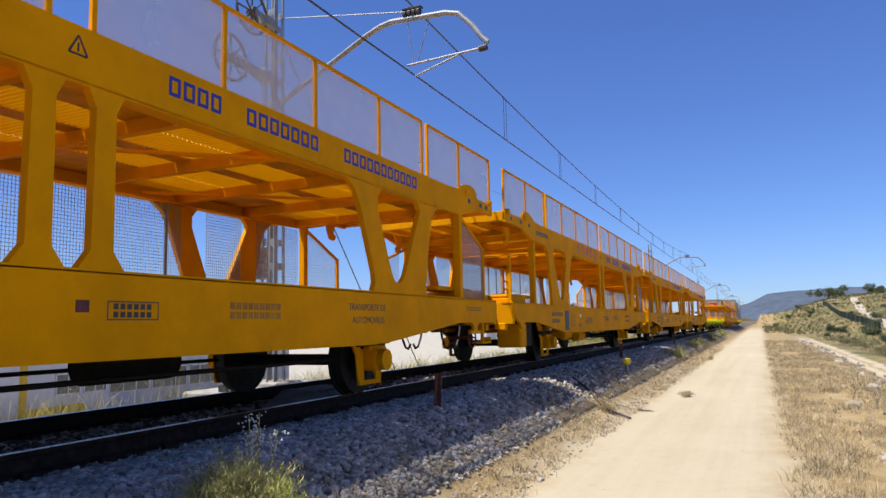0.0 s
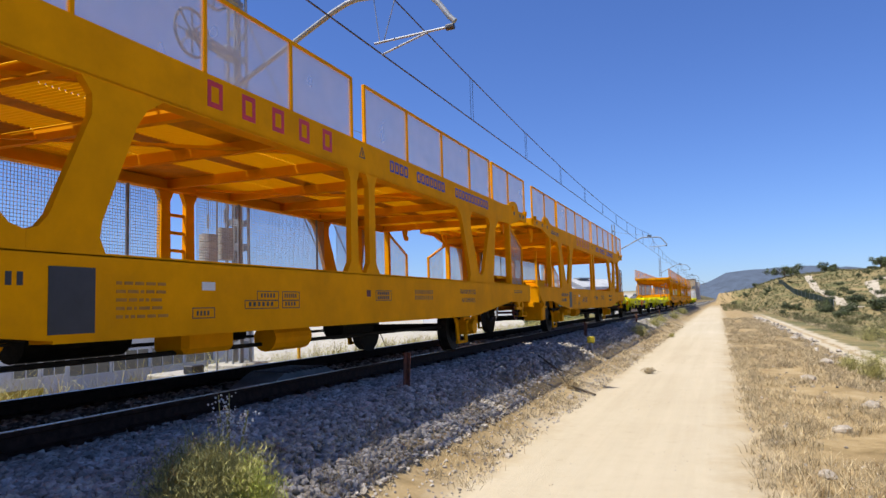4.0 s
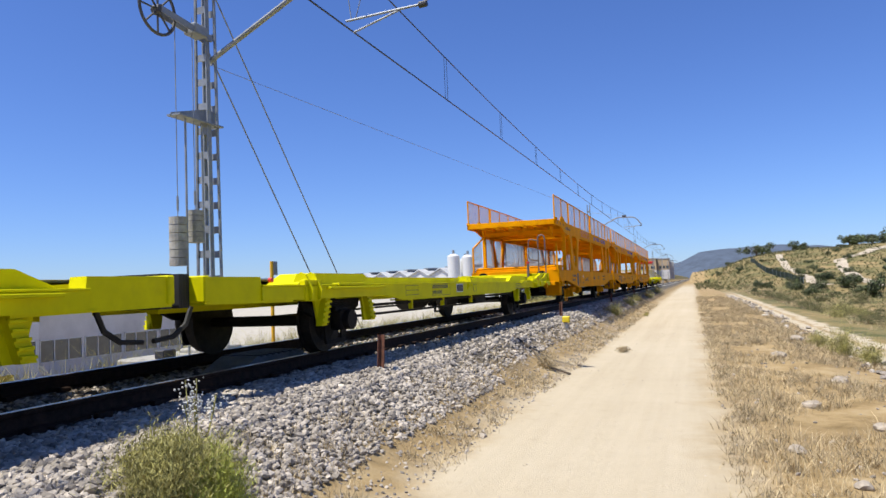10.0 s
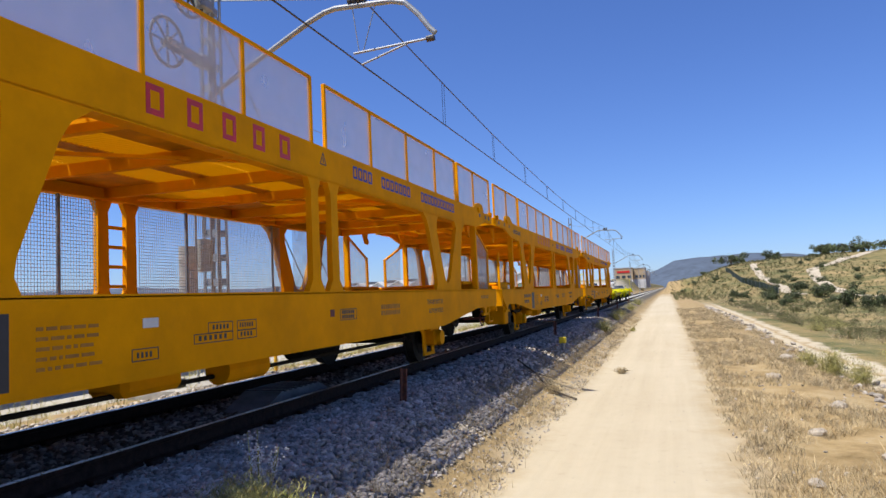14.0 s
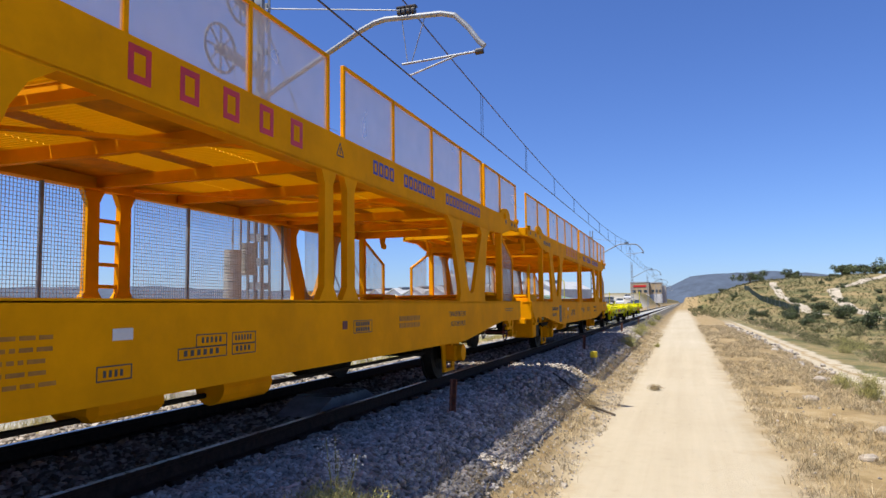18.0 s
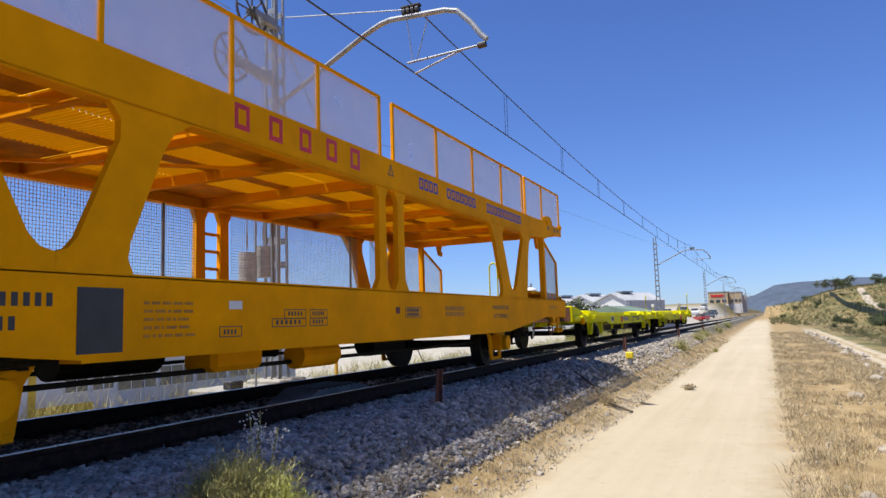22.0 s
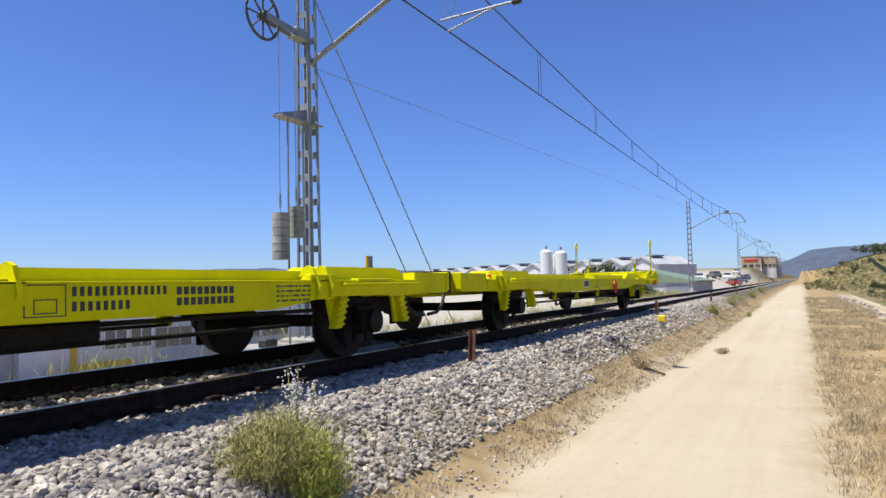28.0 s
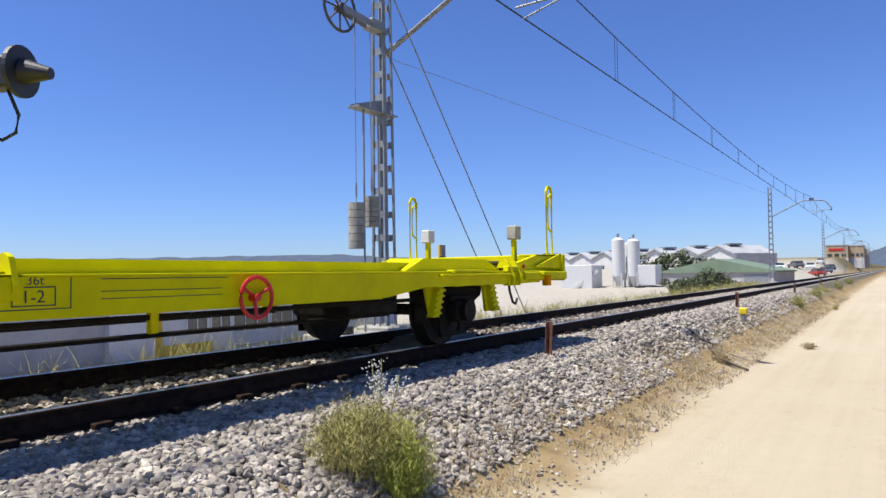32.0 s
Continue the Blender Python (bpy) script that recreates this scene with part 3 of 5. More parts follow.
def car_carrier():
    """A two-deck car-carrying wagon; its front end is y = 0, the track's centre x = 0."""
    w = thing("car_carrier_wagon", "orange-yellow two-deck car carrier wagon with wire fences, empty", "train wagon", group="car carrier wagons")
    for s in (-1, 1):
        xo, xi = s * 1.45, s * 1.40
        # side sill, fish-bellied
        sill = [(0.62, 0.83), (1.75, 0.83), (4.0, 0.60), (WL - 3.65, 0.60), (WL - 1.45, 0.83), (WL + 0.04, 0.83), (WL + 0.1, 0.90), (WL + 0.1, 1.18), (0.28, 1.18), (0.33, 1.02), (0.50, 0.88)]
        b = plate(B(), sill, xo, xi)
        box(b, s * 1.24, xo, 0.28, WL + 0.1, 1.17, 1.195)
        box(b, s * 1.24, s * 1.452, 3.9, WL - 3.9, 0.59, 0.62)
        part("side_sill", b, ORANGE, w)
        # upper beam
        hump = [(0.0, 2.60), (0.55, 2.60), (0.80, 2.54), (1.30, 2.44), (2.3, 2.42)]
        crest = [(1.75, 2.80), (1.42, 2.82), (1.30, 2.88), (1.15, 2.93), (0.95, 2.95), (0.78, 2.93), (0.68, 2.86), (0.66, 2.78), (0.0, 2.78)]
        beam = [(y + FRONT if y else 0.0, z) for y, z in hump] + [(WL - y, z) for y, z in reversed(hump)] + [(WL - y, z) for y, z in reversed(crest)] + [(y + FRONT if y else 0.0, z) for y, z in crest]
        b = plate(B(), beam, xo, xi)
        box(b, s * 1.30, xo, 2.0, WL - 2.0, 2.41, 2.435)
        part("upper_beam", b, ORANGE, w)
        for y in (0.32, 0.88, 1.4, WL - 0.26, WL - 0.52, WL - 1.0):
            part("slot", box(B(), s * 1.4495, s * 1.4525, y - 0.05, y + 0.05, 2.66, 2.73), BLACK, w, "dark slot in the deck edge")
        # struts in V form
        for m in (0, 1):
            f = (lambda v: v) if not m else (lambda v: WL - v)
            for out in LEGS:
                part("strut", plate(B(), [(f(y) + (0 if m else FRONT), z) for y, z in out], s * 1.447, s * 1.385), ORANGE, w)
            b = B()
            ep = WL - 1.34 if m else 1.72
            box(b, s * 1.33, s * 1.44, ep - 0.05, ep + 0.05, 1.18, 2.5, 0.008)
            part("end_post", b, ORANGE, w)
            # low fence at the end, with its slanting rail
            b = B()
            box(b, s * 1.36, s * 1.41, f(0.33) - 0.025, f(0.33) + 0.025, 1.18, 2.02)
            if m or s < 0:
                bar(b, (s * 1.385, f(0.33), 2.0), (s * 1.385, ep, 2.46), 0.04, 0.04)
            part("end_rail", b, ORANGE, w)
            hk = plate(B(), [(f(0.66), 0.84), (f(0.98), 0.84), (f(0.88), 0.76), (f(0.89), 0.70), (f(1.03), 0.72), (f(1.0), 0.66), (f(0.64), 0.66), (f(0.61), 0.72), (f(0.75), 0.70), (f(0.76), 0.76)], s * 1.44, s * 1.39)
            part("lashing_hook", hk, ORANGE, w)
            hb = plate(B(), [(f(0.70), 2.62), (f(1.02), 2.62), (f(1.0), 2.46), (f(0.92), 2.30), (f(0.80), 2.28), (f(0.76), 2.36), (f(0.84), 2.40), (f(0.80), 2.50)], s * 1.12, s * 1.17)
            part("deck_bracket", hb, ORANGE, w)
            b = B()
            a, c = sorted((f(0.36), f(1.36)))
            if m or s < 0:
                wire_panel(b, s * 1.385, a, c, 1.2, lambda q: 2.02 + 0.42 * (abs(q - f(0.33)) / 1.09), 0.04, 0.0024)
                tagged(part("wire_mesh", b, WIRE, w, "welded grey wire mesh"), kind="stuff")
            # lamp bracket and stowed boards near the end
            box_b = B()
            box(box_b, s * 0.95, s * 1.36, f(0.5), f(1.3), 1.2, 1.30, 0.01)
            box(box_b, s * 1.0, s * 1.3, f(0.6), f(1.9), 1.30, 1.36, 0.01)
            part("stowed_board", box_b, ORANGE, w)
        for y in (7.91, 8.37):
            b = plate(B(), [(y - 0.2, 1.17), (y - 0.09, 1.32), (y - 0.08, 2.28), (y - 0.16, 2.44), (y + 0.16, 2.44), (y + 0.08, 2.28), (y + 0.09, 1.32), (y + 0.2, 1.17)], s * 1.448, s * 1.38)
            part("middle_post", b, ORANGE, w)
        for z in (1.38, 1.62, 1.86, 2.10) if s < 0 else ():
            part("step_rung", box(B(), s * 1.40, s * 1.44, 7.97, 8.31, z - 0.02, z + 0.02), ORANGE, w)
        # welded mesh between the struts of the lower deck
        mesh = B()
        for a, c in ((1.78, 2.85), (3.2, 3.95), (4.4, 7.8), (8.48, 11.9), (12.35, 13.05), (13.4, 14.45)) if s < 0 else ():
            wire_panel(mesh, s * 1.375, a, c, 1.2, lambda q: 2.40, 0.040, 0.0026)
        if s < 0:
            tagged(part("wire_mesh", mesh, WIRE, w, "welded grey wire mesh"), kind="stuff")
        else:
            mesh.free()
        for a in (4.6, 6.63, 7.25, 9.42, 11.65) if s < 0 else ():
            part("mesh_post", box(B(), s * 1.36, s * 1.385, a - 0.018, a + 0.018, 1.19, 2.42), GALV, w, "grey mesh post")
        # upper fence
        for ys in ((0.03, 1.29, 2.57), (2.74, 4.02, 5.35, 6.65, 7.93), (8.26, 9.54, 10.88, 12.20, 13.36), (13.53, 14.62, 15.92)):
            for y in ys:
                b = box(B(), s * 1.395, s * 1.435, y - 0.02, y + 0.02, 2.78, 3.55, 0.004)
                part("fence_post", b, ORANGE, w)
            b = box(B(), s * 1.40, s * 1.43, ys[0], ys[-1], 3.52, 3.555)
            part("fence_rail", b, ORANGE, w)
            for y0, y1 in zip(ys, ys[1:]):
                b = box(B(), s * 1.412, s * 1.418, y0 + 0.02, y1 - 0.02, 2.80, 3.52)
                part("fence_panel", b, FENCE, w, "fine pale wire cloth")
    # upper deck: plates, cross bearers and ribs
    for j in range(12):
        a = 0.05 + (WL - 0.1) / 12 * j
        e = a + (WL - 0.1) / 12 - 0.006
        zd = 2.56 if 0 < j < 11 else 2.68
        for x0, x1, gr in ((-1.38, -0.62, 0), (-0.61, -0.12, 1), (-0.11, 0.11, 0), (0.12, 0.61, 1), (0.62, 1.38, 0)):
            if j % 2 and x0 > 0.5 or (not j % 2 and x1 < -0.5):
                gr = 1
            if gr:
                sh, n = B(), 88
                low = [((x0, x1), a + 0.006 + (e - a - 0.006) * q / n, zd + (0.002 if q % 4 < 2 else 0.024)) for q in range(n + 1)]
                rows = [[sh.verts.new((x, y, z)) for x in xs] for xs, y, z in low]
                for u, v in zip(rows, rows[1:]):
                    sh.faces.new((u[0], u[1], v[1], v[0]))
                part("deck_plate", sh, GRATING, w, "perforated corrugated yellow deck plate")
            else:
                part("deck_plate", box(B(), x0, x1, a + 0.006, e, zd, zd + 0.03), DECKMETAL, w)
    for j in range(11):
        y = 1.5 + (WL - 3.0) / 10 * j
        part("cross_bearer", box(B(), -1.38, 1.38, y - 0.04, y + 0.04, 2.44, 2.56), ORANGE, w)
    for y0, y1 in ((0.1, 1.45), (WL - 1.45, WL - 0.1)):
        rb = B()
        for x in (-0.9, -0.45, 0, 0.45, 0.9):
            box(rb, x - 0.025, x + 0.025, y0, y1, 2.60, 2.68)
        part("deck_rib", rb, ORANGE, w)
    for a in (2.0, 4.7, 8.4, 11.2):
        br = B()
        bar(br, (-1.3, a, 2.47), (1.3, a + 2.4, 2.47), 0.06, 0.03)
        part("diagonal_brace", br, ORANGE, w)
    for y in (1.385, WL - 1.385):
        part("deck_riser", box(B(), -1.38, 1.38, y - 0.012, y + 0.012, 2.56, 2.70), DECKMETAL, w)
    for y, s in ((WL + 0.02, -1),):
        for x in (1.18, -1.18):
            fl = B()
            bmesh.ops.create_grid(fl, x_segments=6, y_segments=10, size=0.5)
            for v in fl.verts:
                u = v.co.y + 0.5
                v.co = Vector((x + v.co.x * 0.34 + 0.02 * noise.noise((v.co.x * 6, u * 5, x)), y - s * (0.05 + 0.24 * math.sin(u * 2.6)) + 0.03 * noise.noise((v.co.x * 5, u * 7, y)), 1.28 - 0.36 * u + 0.03 * noise.noise((u * 6, v.co.x * 8, 3))))
            bmesh.ops.solidify(fl, geom=fl.faces[:], thickness=0.012)
            part("ramp_flap", fl, ORANGE, w, "bent worn yellow ramp flap")
    for s in (-1, 1):
        for y in (0.12, 1.12, WL - 1.12, WL - 0.12):
            lg = B()
            box(lg, s * 1.40, s * 1.49, y - 0.03, y + 0.03, 2.74, 2.84, 0.008)
            rod(lg, (s * 1.47, y - 0.05, 2.80), (s * 1.47, y + 0.05, 2.80), 0.022, 8)
            part("hinge_lug", lg, ORANGE, w)
    for y, s in ((0.0, 1), (WL, -1)):
        b = B()
        box(b, -1.45, 1.45, y, y + s * 0.06, 2.62, 2.79, 0.006)
        for x in (-1.25, -0.4, 0.4, 1.25):
            box(b, x - 0.05, x + 0.05, y - s * 0.03, y, 2.63, 2.70)
        part("deck_end_beam", b, ORANGE, w)
    # lower deck and underframe
    b = B()
    box(b, -1.39, 1.39, 0.5, WL - 0.5, 1.04, 1.08)
    box(b, -1.1, -0.5, 0.3, WL - 0.3, 1.10, 1.16, 0.01)
    box(b, 0.5, 1.1, 0.3, WL - 0.3, 1.10, 1.16, 0.01)
    part("lower_deck", b, DECKMETAL, w)
    b = B()
    for x in (-0.3, 0.3):
        box(b, x - 0.06, x + 0.06, 0.5, WL - 0.5, 0.74, 1.04)
    for y in np.linspace(1.2, WL - 1.2, 7):
        box(b, -1.38, 1.38, y - 0.05, y + 0.05, 0.8, 1.04)
    part("underframe", b, GREASE, w, "dark steel underframe")
    for y, s in ((0.29, 1), (WL + 0.09, -1)):
        b = B()
        box(b, -1.44, 1.44, y, y + s * 0.1, 0.80, 1.20, 0.01)
        for x in (-1.2, 1.2):
            box(b, x - 0.10, x + 0.10, y - s * 0.02, y + s * 0.1, 0.70, 0.82, 0.01)
        part("buffer_beam", b, ORANGE, w)
        b = B()
        box(b, -1.35, 1.35, y + s * 0.1, y + s * 0.55, 1.20, 1.27, 0.01)
        for k in range(3):
            rod(b, (-1.3, y + s * (0.15 + 0.13 * k), 1.31), (1.3, y + s * (0.15 + 0.13 * k), 1.31), 0.035, 8)
        part("end_ramp", b, ORANGE, w)
        buffers(w, y, -s * 0.95, 0.98, ORANGE)
        if s < 0:
            st = B()
            box(st, 1.36, 1.40, y + s * 0.50 - 0.03, y + s * 0.50 + 0.03, 0.52, 0.84)
            box(st, 1.22, 1.40, y + s * 0.56, y + s * 0.18, 0.50, 0.53, 0.005)
            box(st, 1.22, 1.40, y + s * 0.18, y + s * 0.15, 0.50, 0.60, 0.005)
            part("step", st, ORANGE, w, "yellow shunter's step")
    for y in (3.45, WL - 3.45):
        wheelset(w, y)
        axle_guards(w, y, ORANGE, 0.86, boxes=ORANGE)
    b = B()
    box(b, 0.8, 1.28, 1.2, 1.56, 0.36, 0.83, 0.03)
    part("battery_box", b, ORANGE, w)
    part("dark_panel", box(B(), 0.8, 1.26, 1.575, 1.96, 0.37, 0.83, 0.01), GREASE, w, "dark steel panel")
    hw = B()
    tube(hw, [(1.30, 15.30 + 0.15 * math.cos(a), 0.60 + 0.15 * math.sin(a)) for a in np.linspace(0, 2 * math.pi, 25)], 0.014, 6)
    for k in range(3):
        rod(hw, (1.26, 15.30, 0.60), (1.30, 15.30 + 0.15 * math.cos(2.1 * k), 0.60 + 0.15 * math.sin(2.1 * k)), 0.012, 6)
    rod(hw, (0.9, 15.30, 0.60), (1.31, 15.30, 0.60), 0.025, 8)
    part("hand_wheel", hw, OLDRED, w, "dark red brake hand wheel")
    b = B()
    box(b, 0.6, 1.0, 5.6, 6.3, 0.40, 0.66, 0.05)
    part("brake_box", b, ORANGE, w)
    part("orange_tank", rod(B(), (0.9, 6.9, 0.48), (0.9, 7.6, 0.48), 0.14, 16), ORANGE, w)
    part("air_reservoir", rod(B(), (-0.4, 5.0, 0.55), (-0.4, 6.2, 0.55), 0.19, 16), GREASE, w, "dark brake air tank")
    part("brake_cylinder", rod(B(), (0.5, 9.0, 0.52), (0.5, 9.9, 0.52), 0.16, 16), GREASE, w, "dark brake cylinder")
    part("equipment_box", box(B(), -1.2, -0.6, 7.5, 8.6, 0.4, 0.7, 0.03), GREASE, w, "dark equipment box")
    b = B()
    for x in (-0.85, 0.85):
        rod(b, (x, 3.9, 0.42), (x, WL - 3.9, 0.42), 0.022, 6)
    part("brake_rod", b, GREASE, w)
    # writing and panels on both sides: real words where they can be read, bars for the rest
    X = 1.4505
    marks("number_marking", w, BLACK, X, 1.84, 2.545, 0.92, 0.13, 1, 12, 0.5)
    marks("number_marking", w, BLACK, X, 2.82, 0.945, 0.90, 0.115, 1, 12, 0.45)
    marks("number_marking", w, BLACK, X, 2.82, 0.80, 0.66, 0.115, 1, 9, 0.45)
    part("notice_panel", box(B(), X, X + 0.004, 3.86, 4.22, 0.65, 1.09), BLACK, w, "black chalk panel")
    marks("trade_name_shape", w, RED, X, 5.35, 2.47, 2.33, 0.32, 1, 5, 0.58, hollow=True)
    marks("trade_name_shape", w, BLUE, X, 8.91, 2.53, 0.60, 0.21, 1, 4, 0.22, hollow=True)
    marks("trade_name_shape", w, BLUE, X, 9.80, 2.53, 1.12, 0.21, 1, 7, 0.22, hollow=True)
    marks("trade_name_shape", w, BLUE, X, 11.38, 2.53, 1.78, 0.21, 1, 11, 0.22, hollow=True)
    marks("small_print", w, FAINT, X, 4.4, 0.72, 0.5, 0.30, 5, 1, 0.25)
    for fy0, fy1, fz0, fz1 in ((5.17, 5.44, 0.72, 0.81), (5.84, 6.36, 0.79, 0.87), (6.02, 6.36, 0.865, 0.955), (6.42, 6.72, 0.79, 0.87), (6.42, 6.72, 0.865, 0.955), (8.42, 8.86, 0.86, 0.99)):
        part("printed_frame", outline(B(), X, fy0, fy1, fz0, fz1), BLACK, w)
    part("data_plate", box(B(), X, X + 0.006, 5.28, 5.44, 0.95, 1.02, 0.002), WHITE, w, "small white data plate")
    marks("small_print", w, BLACK, X, 8.47, 0.87, 0.34, 0.11, 2, 6, 0.3)
    for my, mz, mw, mn in ((5.22, 0.735, 0.17, 4), (6.08, 0.885, 0.24, 5), (5.90, 0.805, 0.40, 6), (6.46, 0.885, 0.22, 6), (6.47, 0.805, 0.2, 4)):
        marks("small_print", w, BLACK, X, my, mz, mw, 0.055, 1, mn, 0.5)
    part("emblem", box(B(), X, X + 0.003, 8.18, 8.28, 0.91, 0.99), OLDRED, w, "small dark red emblem")
    marks("small_print", w, FAINT, X, 9.62, 0.86, 0.68, 0.16, 2, 9, 0.22)
    lettering("words", "TRANSPORTE DE", BLACK, w, X + 0.001, 11.45, 0.97, 0.105)
    lettering("words", "AUTOMOVILES", BLACK, w, X + 0.001, 11.52, 0.83, 0.105)
    marks("small_print", w, BLACK, X, WL - 1.2, 1.0, 0.6, 0.07, 2, 1, 0.1)
    tri = B()
    for p, q in (((8.06, 2.60), (8.20, 2.60)), ((8.06, 2.60), (8.13, 2.73)), ((8.20, 2.60), (8.13, 2.73)), ((8.13, 2.62), (8.13, 2.68))):
        bar(tri, (X, *p), (X, *q), 0.003, 0.014)
    part("warning_triangle", tri, BLACK, w)
    return w


def flat_wagon(L, last=False, first=False, inner=(0.0, 0.0), axles=(3.0, 3.0), far_rail=False):
    """A low flat wagon for containers or cars: side beams, pockets, end bulkheads; its front end is y = 0."""
    w = thing("flat_wagon", "lime-yellow low flat container wagon, empty", "train wagon", group="flat wagons")
    H = L / 2
    ya = (axles[0], L - axles[1])
    for s in (-1, 1):
        x = s * 1.36
        b = plate(B(), [(1.0, 0.825), (L - 1.0, 0.825), (L - 1.0, 0.69), (ya[1] + 1.2, 0.68), (ya[1] - 0.95, 0.68), (ya[1] - 1.6, 0.60), (ya[0] + 1.6, 0.60), (ya[0] + 0.95, 0.68), (ya[0] - 1.2, 0.68), (1.0, 0.69)], s * 1.335, x)
        box(b, s * 1.08, s * 1.375, 1.0, L - 1.0, 0.826, 0.845, 0.004)
        box(b, s * 1.12, s * 1.355, ya[0] + 1.65, ya[1] - 1.65, 0.59, 0.61)
        part("side_beam", b, LIME, w)
        b = B()
        prism(b, [(s * 0.75, 0.80), (s * 1.06, 0.80), (s * 1.06, 0.94), (s * 0.75, 0.94)], ya[0] + 0.6, ya[1] - 0.6)
        part("inner_beam", b, LIME, w)
        for y in ya:
            b = plate(B(), [(y - 1.0, 0.86), (y - 0.68, 0.985), (y + 0.68, 0.985), (y + 1.0, 0.86), (y + 1.0, 0.80), (y - 1.0, 0.80)], s * 0.72, s * 1.16)
            part("bulge", b, LIME, w)
            b = box(B(), s * 1.30, s * 1.42, y - 0.70, y + 0.85, 0.785, 0.815, 0.006)
            box(b, s * 1.30, s * 1.40, y - 0.45, y + 0.25, 0.825, 0.86, 0.006)
            part("side_ledge", b, LIME, w)
            out = -1 if y < H else 1  # towards the wagon's nearer end
            if min(y, L - y) < 2.5:
                out = -out
            for k in (-1, 1):
                for d in (0.0, 0.2) if k == out else ():
                    yy = y + k * (0.92 + d)
                    part("gusset", prism(B(), [(s * 1.18, 0.88), (s * 1.22, 0.96), (s * 1.28, 0.985), (s * 1.34, 0.96), (s * 1.43, 0.78), (s * 1.41, 0.68), (s * 1.36, 0.66), (s * 1.30, 0.68), (s * 1.30, 0.88)], yy - 0.016, yy + 0.016), LIME, w)
                if k == out:
                    part("stake_pocket", box(B(), s * 1.30, s * 1.375, *sorted((y + k * 0.85, y + k * 1.20)), 0.66, 0.90, 0.008), LIME, w)
                yb = y + k * 0.62
                b = plate(B(), [(yb - 0.16, 0.72), (yb + 0.16, 0.72), (yb - k * 0.02 + 0.07, 0.36), (yb - k * 0.02 - 0.07, 0.36)], s * 1.20, s * 1.23)
                plate(b, [(yb - 0.06 - k * 0.06, 0.68), (yb + 0.06 - k * 0.06, 0.68), (yb + 0.06 + k * 0.05, 0.36), (yb - 0.06 + k * 0.05, 0.36)], s * 1.22, s * 1.30)
                for q in range(5):
                    yy, zz = yb - k * 0.05 + k * 0.022 * q, 0.64 - 0.06 * q
                    box(b, s * 1.29, s * 1.325, yy - 0.06, yy + 0.06, zz - 0.012, zz + 0.012, 0.003)
                part("spring_shoe", b, LIME, w, "ribbed lime-yellow spring shoe")
        for f in ((lambda v: v), (lambda v: L - v)):
            b = B()
            if abs(f(0) - L * (inner[0] < inner[1])) < 0.01 and inner != (0.0, 0.0):
                plate(b, [(f(0.14), 0.68), (f(0.14), 0.93), (f(1.0), 0.93), (f(1.02), 0.78), (f(1.6), 0.78), (f(1.6), 0.66)], s * 1.18, s * 1.34)
                part("end_box", b, LIME, w)
            else:
                plate(b, [(f(0.2), 0.80), (f(0.2), 1.07), (f(0.85), 1.06), (f(1.55), 0.93), (f(1.55), 0.86)], s * 1.20, s * 1.26)
                box(b, s * 1.0, s * 1.26, *sorted((f(0.2), f(0.9))), 1.045, 1.07, 0.004)
                part("end_wing", b, LIME, w)
                b = box(B(), s * 1.18, s * 1.40, *sorted((f(0.16), f(1.5))), 0.72, 0.83, 0.012)
                box(b, s * 1.24, s * 1.46, *sorted((f(0.75), f(1.05))), 0.78, 0.835, 0.01)
                part("end_ledge", b, LIME, w)
                part("lashing_block", box(B(), s * 1.36, s * 1.45, *sorted((f(0.82), f(0.94))), 0.64, 0.78, 0.012), ORANGE, w, "orange lashing block")
            r = B()
            yr = f(0.5 if axles[f(0) > 1] < 2.5 else 1.3)
            rod(r, (s * 1.24, yr, 0.90), (s * 1.28, yr, 0.90), 0.026, 12)
            part("reflector", r, RED, w, "small round red reflector")
        yc = 6.83 if last else 7.62 if far_rail else 7.88
        for d in (-0.1, 0.1):
            part("gusset", prism(B(), [(s * 1.18, 0.86), (s * 1.22, 0.95), (s * 1.28, 0.965), (s * 1.34, 0.94), (s * 1.40, 0.78), (s * 1.38, 0.74), (s * 1.36, 0.75), (s * 1.30, 0.86)], yc + d - 0.016, yc + d + 0.016), LIME, w)
        part("stake_pocket", box(B(), s * 1.355, s * 1.375, yc - 0.15, yc + 0.15, 0.70, 0.845, 0.006), LIME, w)
        # hand wheel
    for s, y in ((1, H + 0.25 if not last else L - 6.05), (-1, H)) if last or (first and not far_rail) else ((-1, H),):
        rim = B()
        pts = [(s * 1.42, y + 0.15 * math.cos(a), 0.66 + 0.15 * math.sin(a)) for a in np.linspace(0, 2 * math.pi, 25)]
        tube(rim, pts, 0.016, 6)
        for k in range(3):
            a = 0.5 + k * 2.0944
            rod(rim, (s * 1.40, y, 0.66), (s * 1.42, y + 0.15 * math.cos(a), 0.66 + 0.15 * math.sin(a)), 0.014, 6)
        rod(rim, (s * 1.1, y, 0.66), (s * 1.44, y, 0.66), 0.03, 8)
        part("hand_wheel", rim, RED, w, "red brake hand wheel")
    b = B()
    for x in (-0.35, 0.35):
        box(b, x - 0.07, x + 0.07, 0.6, L - 0.6, 0.60, 0.86)
    for y in np.linspace(2.2, L - 2.2, 8):
        box(b, -1.1, 1.1, y - 0.06, y + 0.06, 0.66, 0.84)
    part("underframe", b, LIME, w)
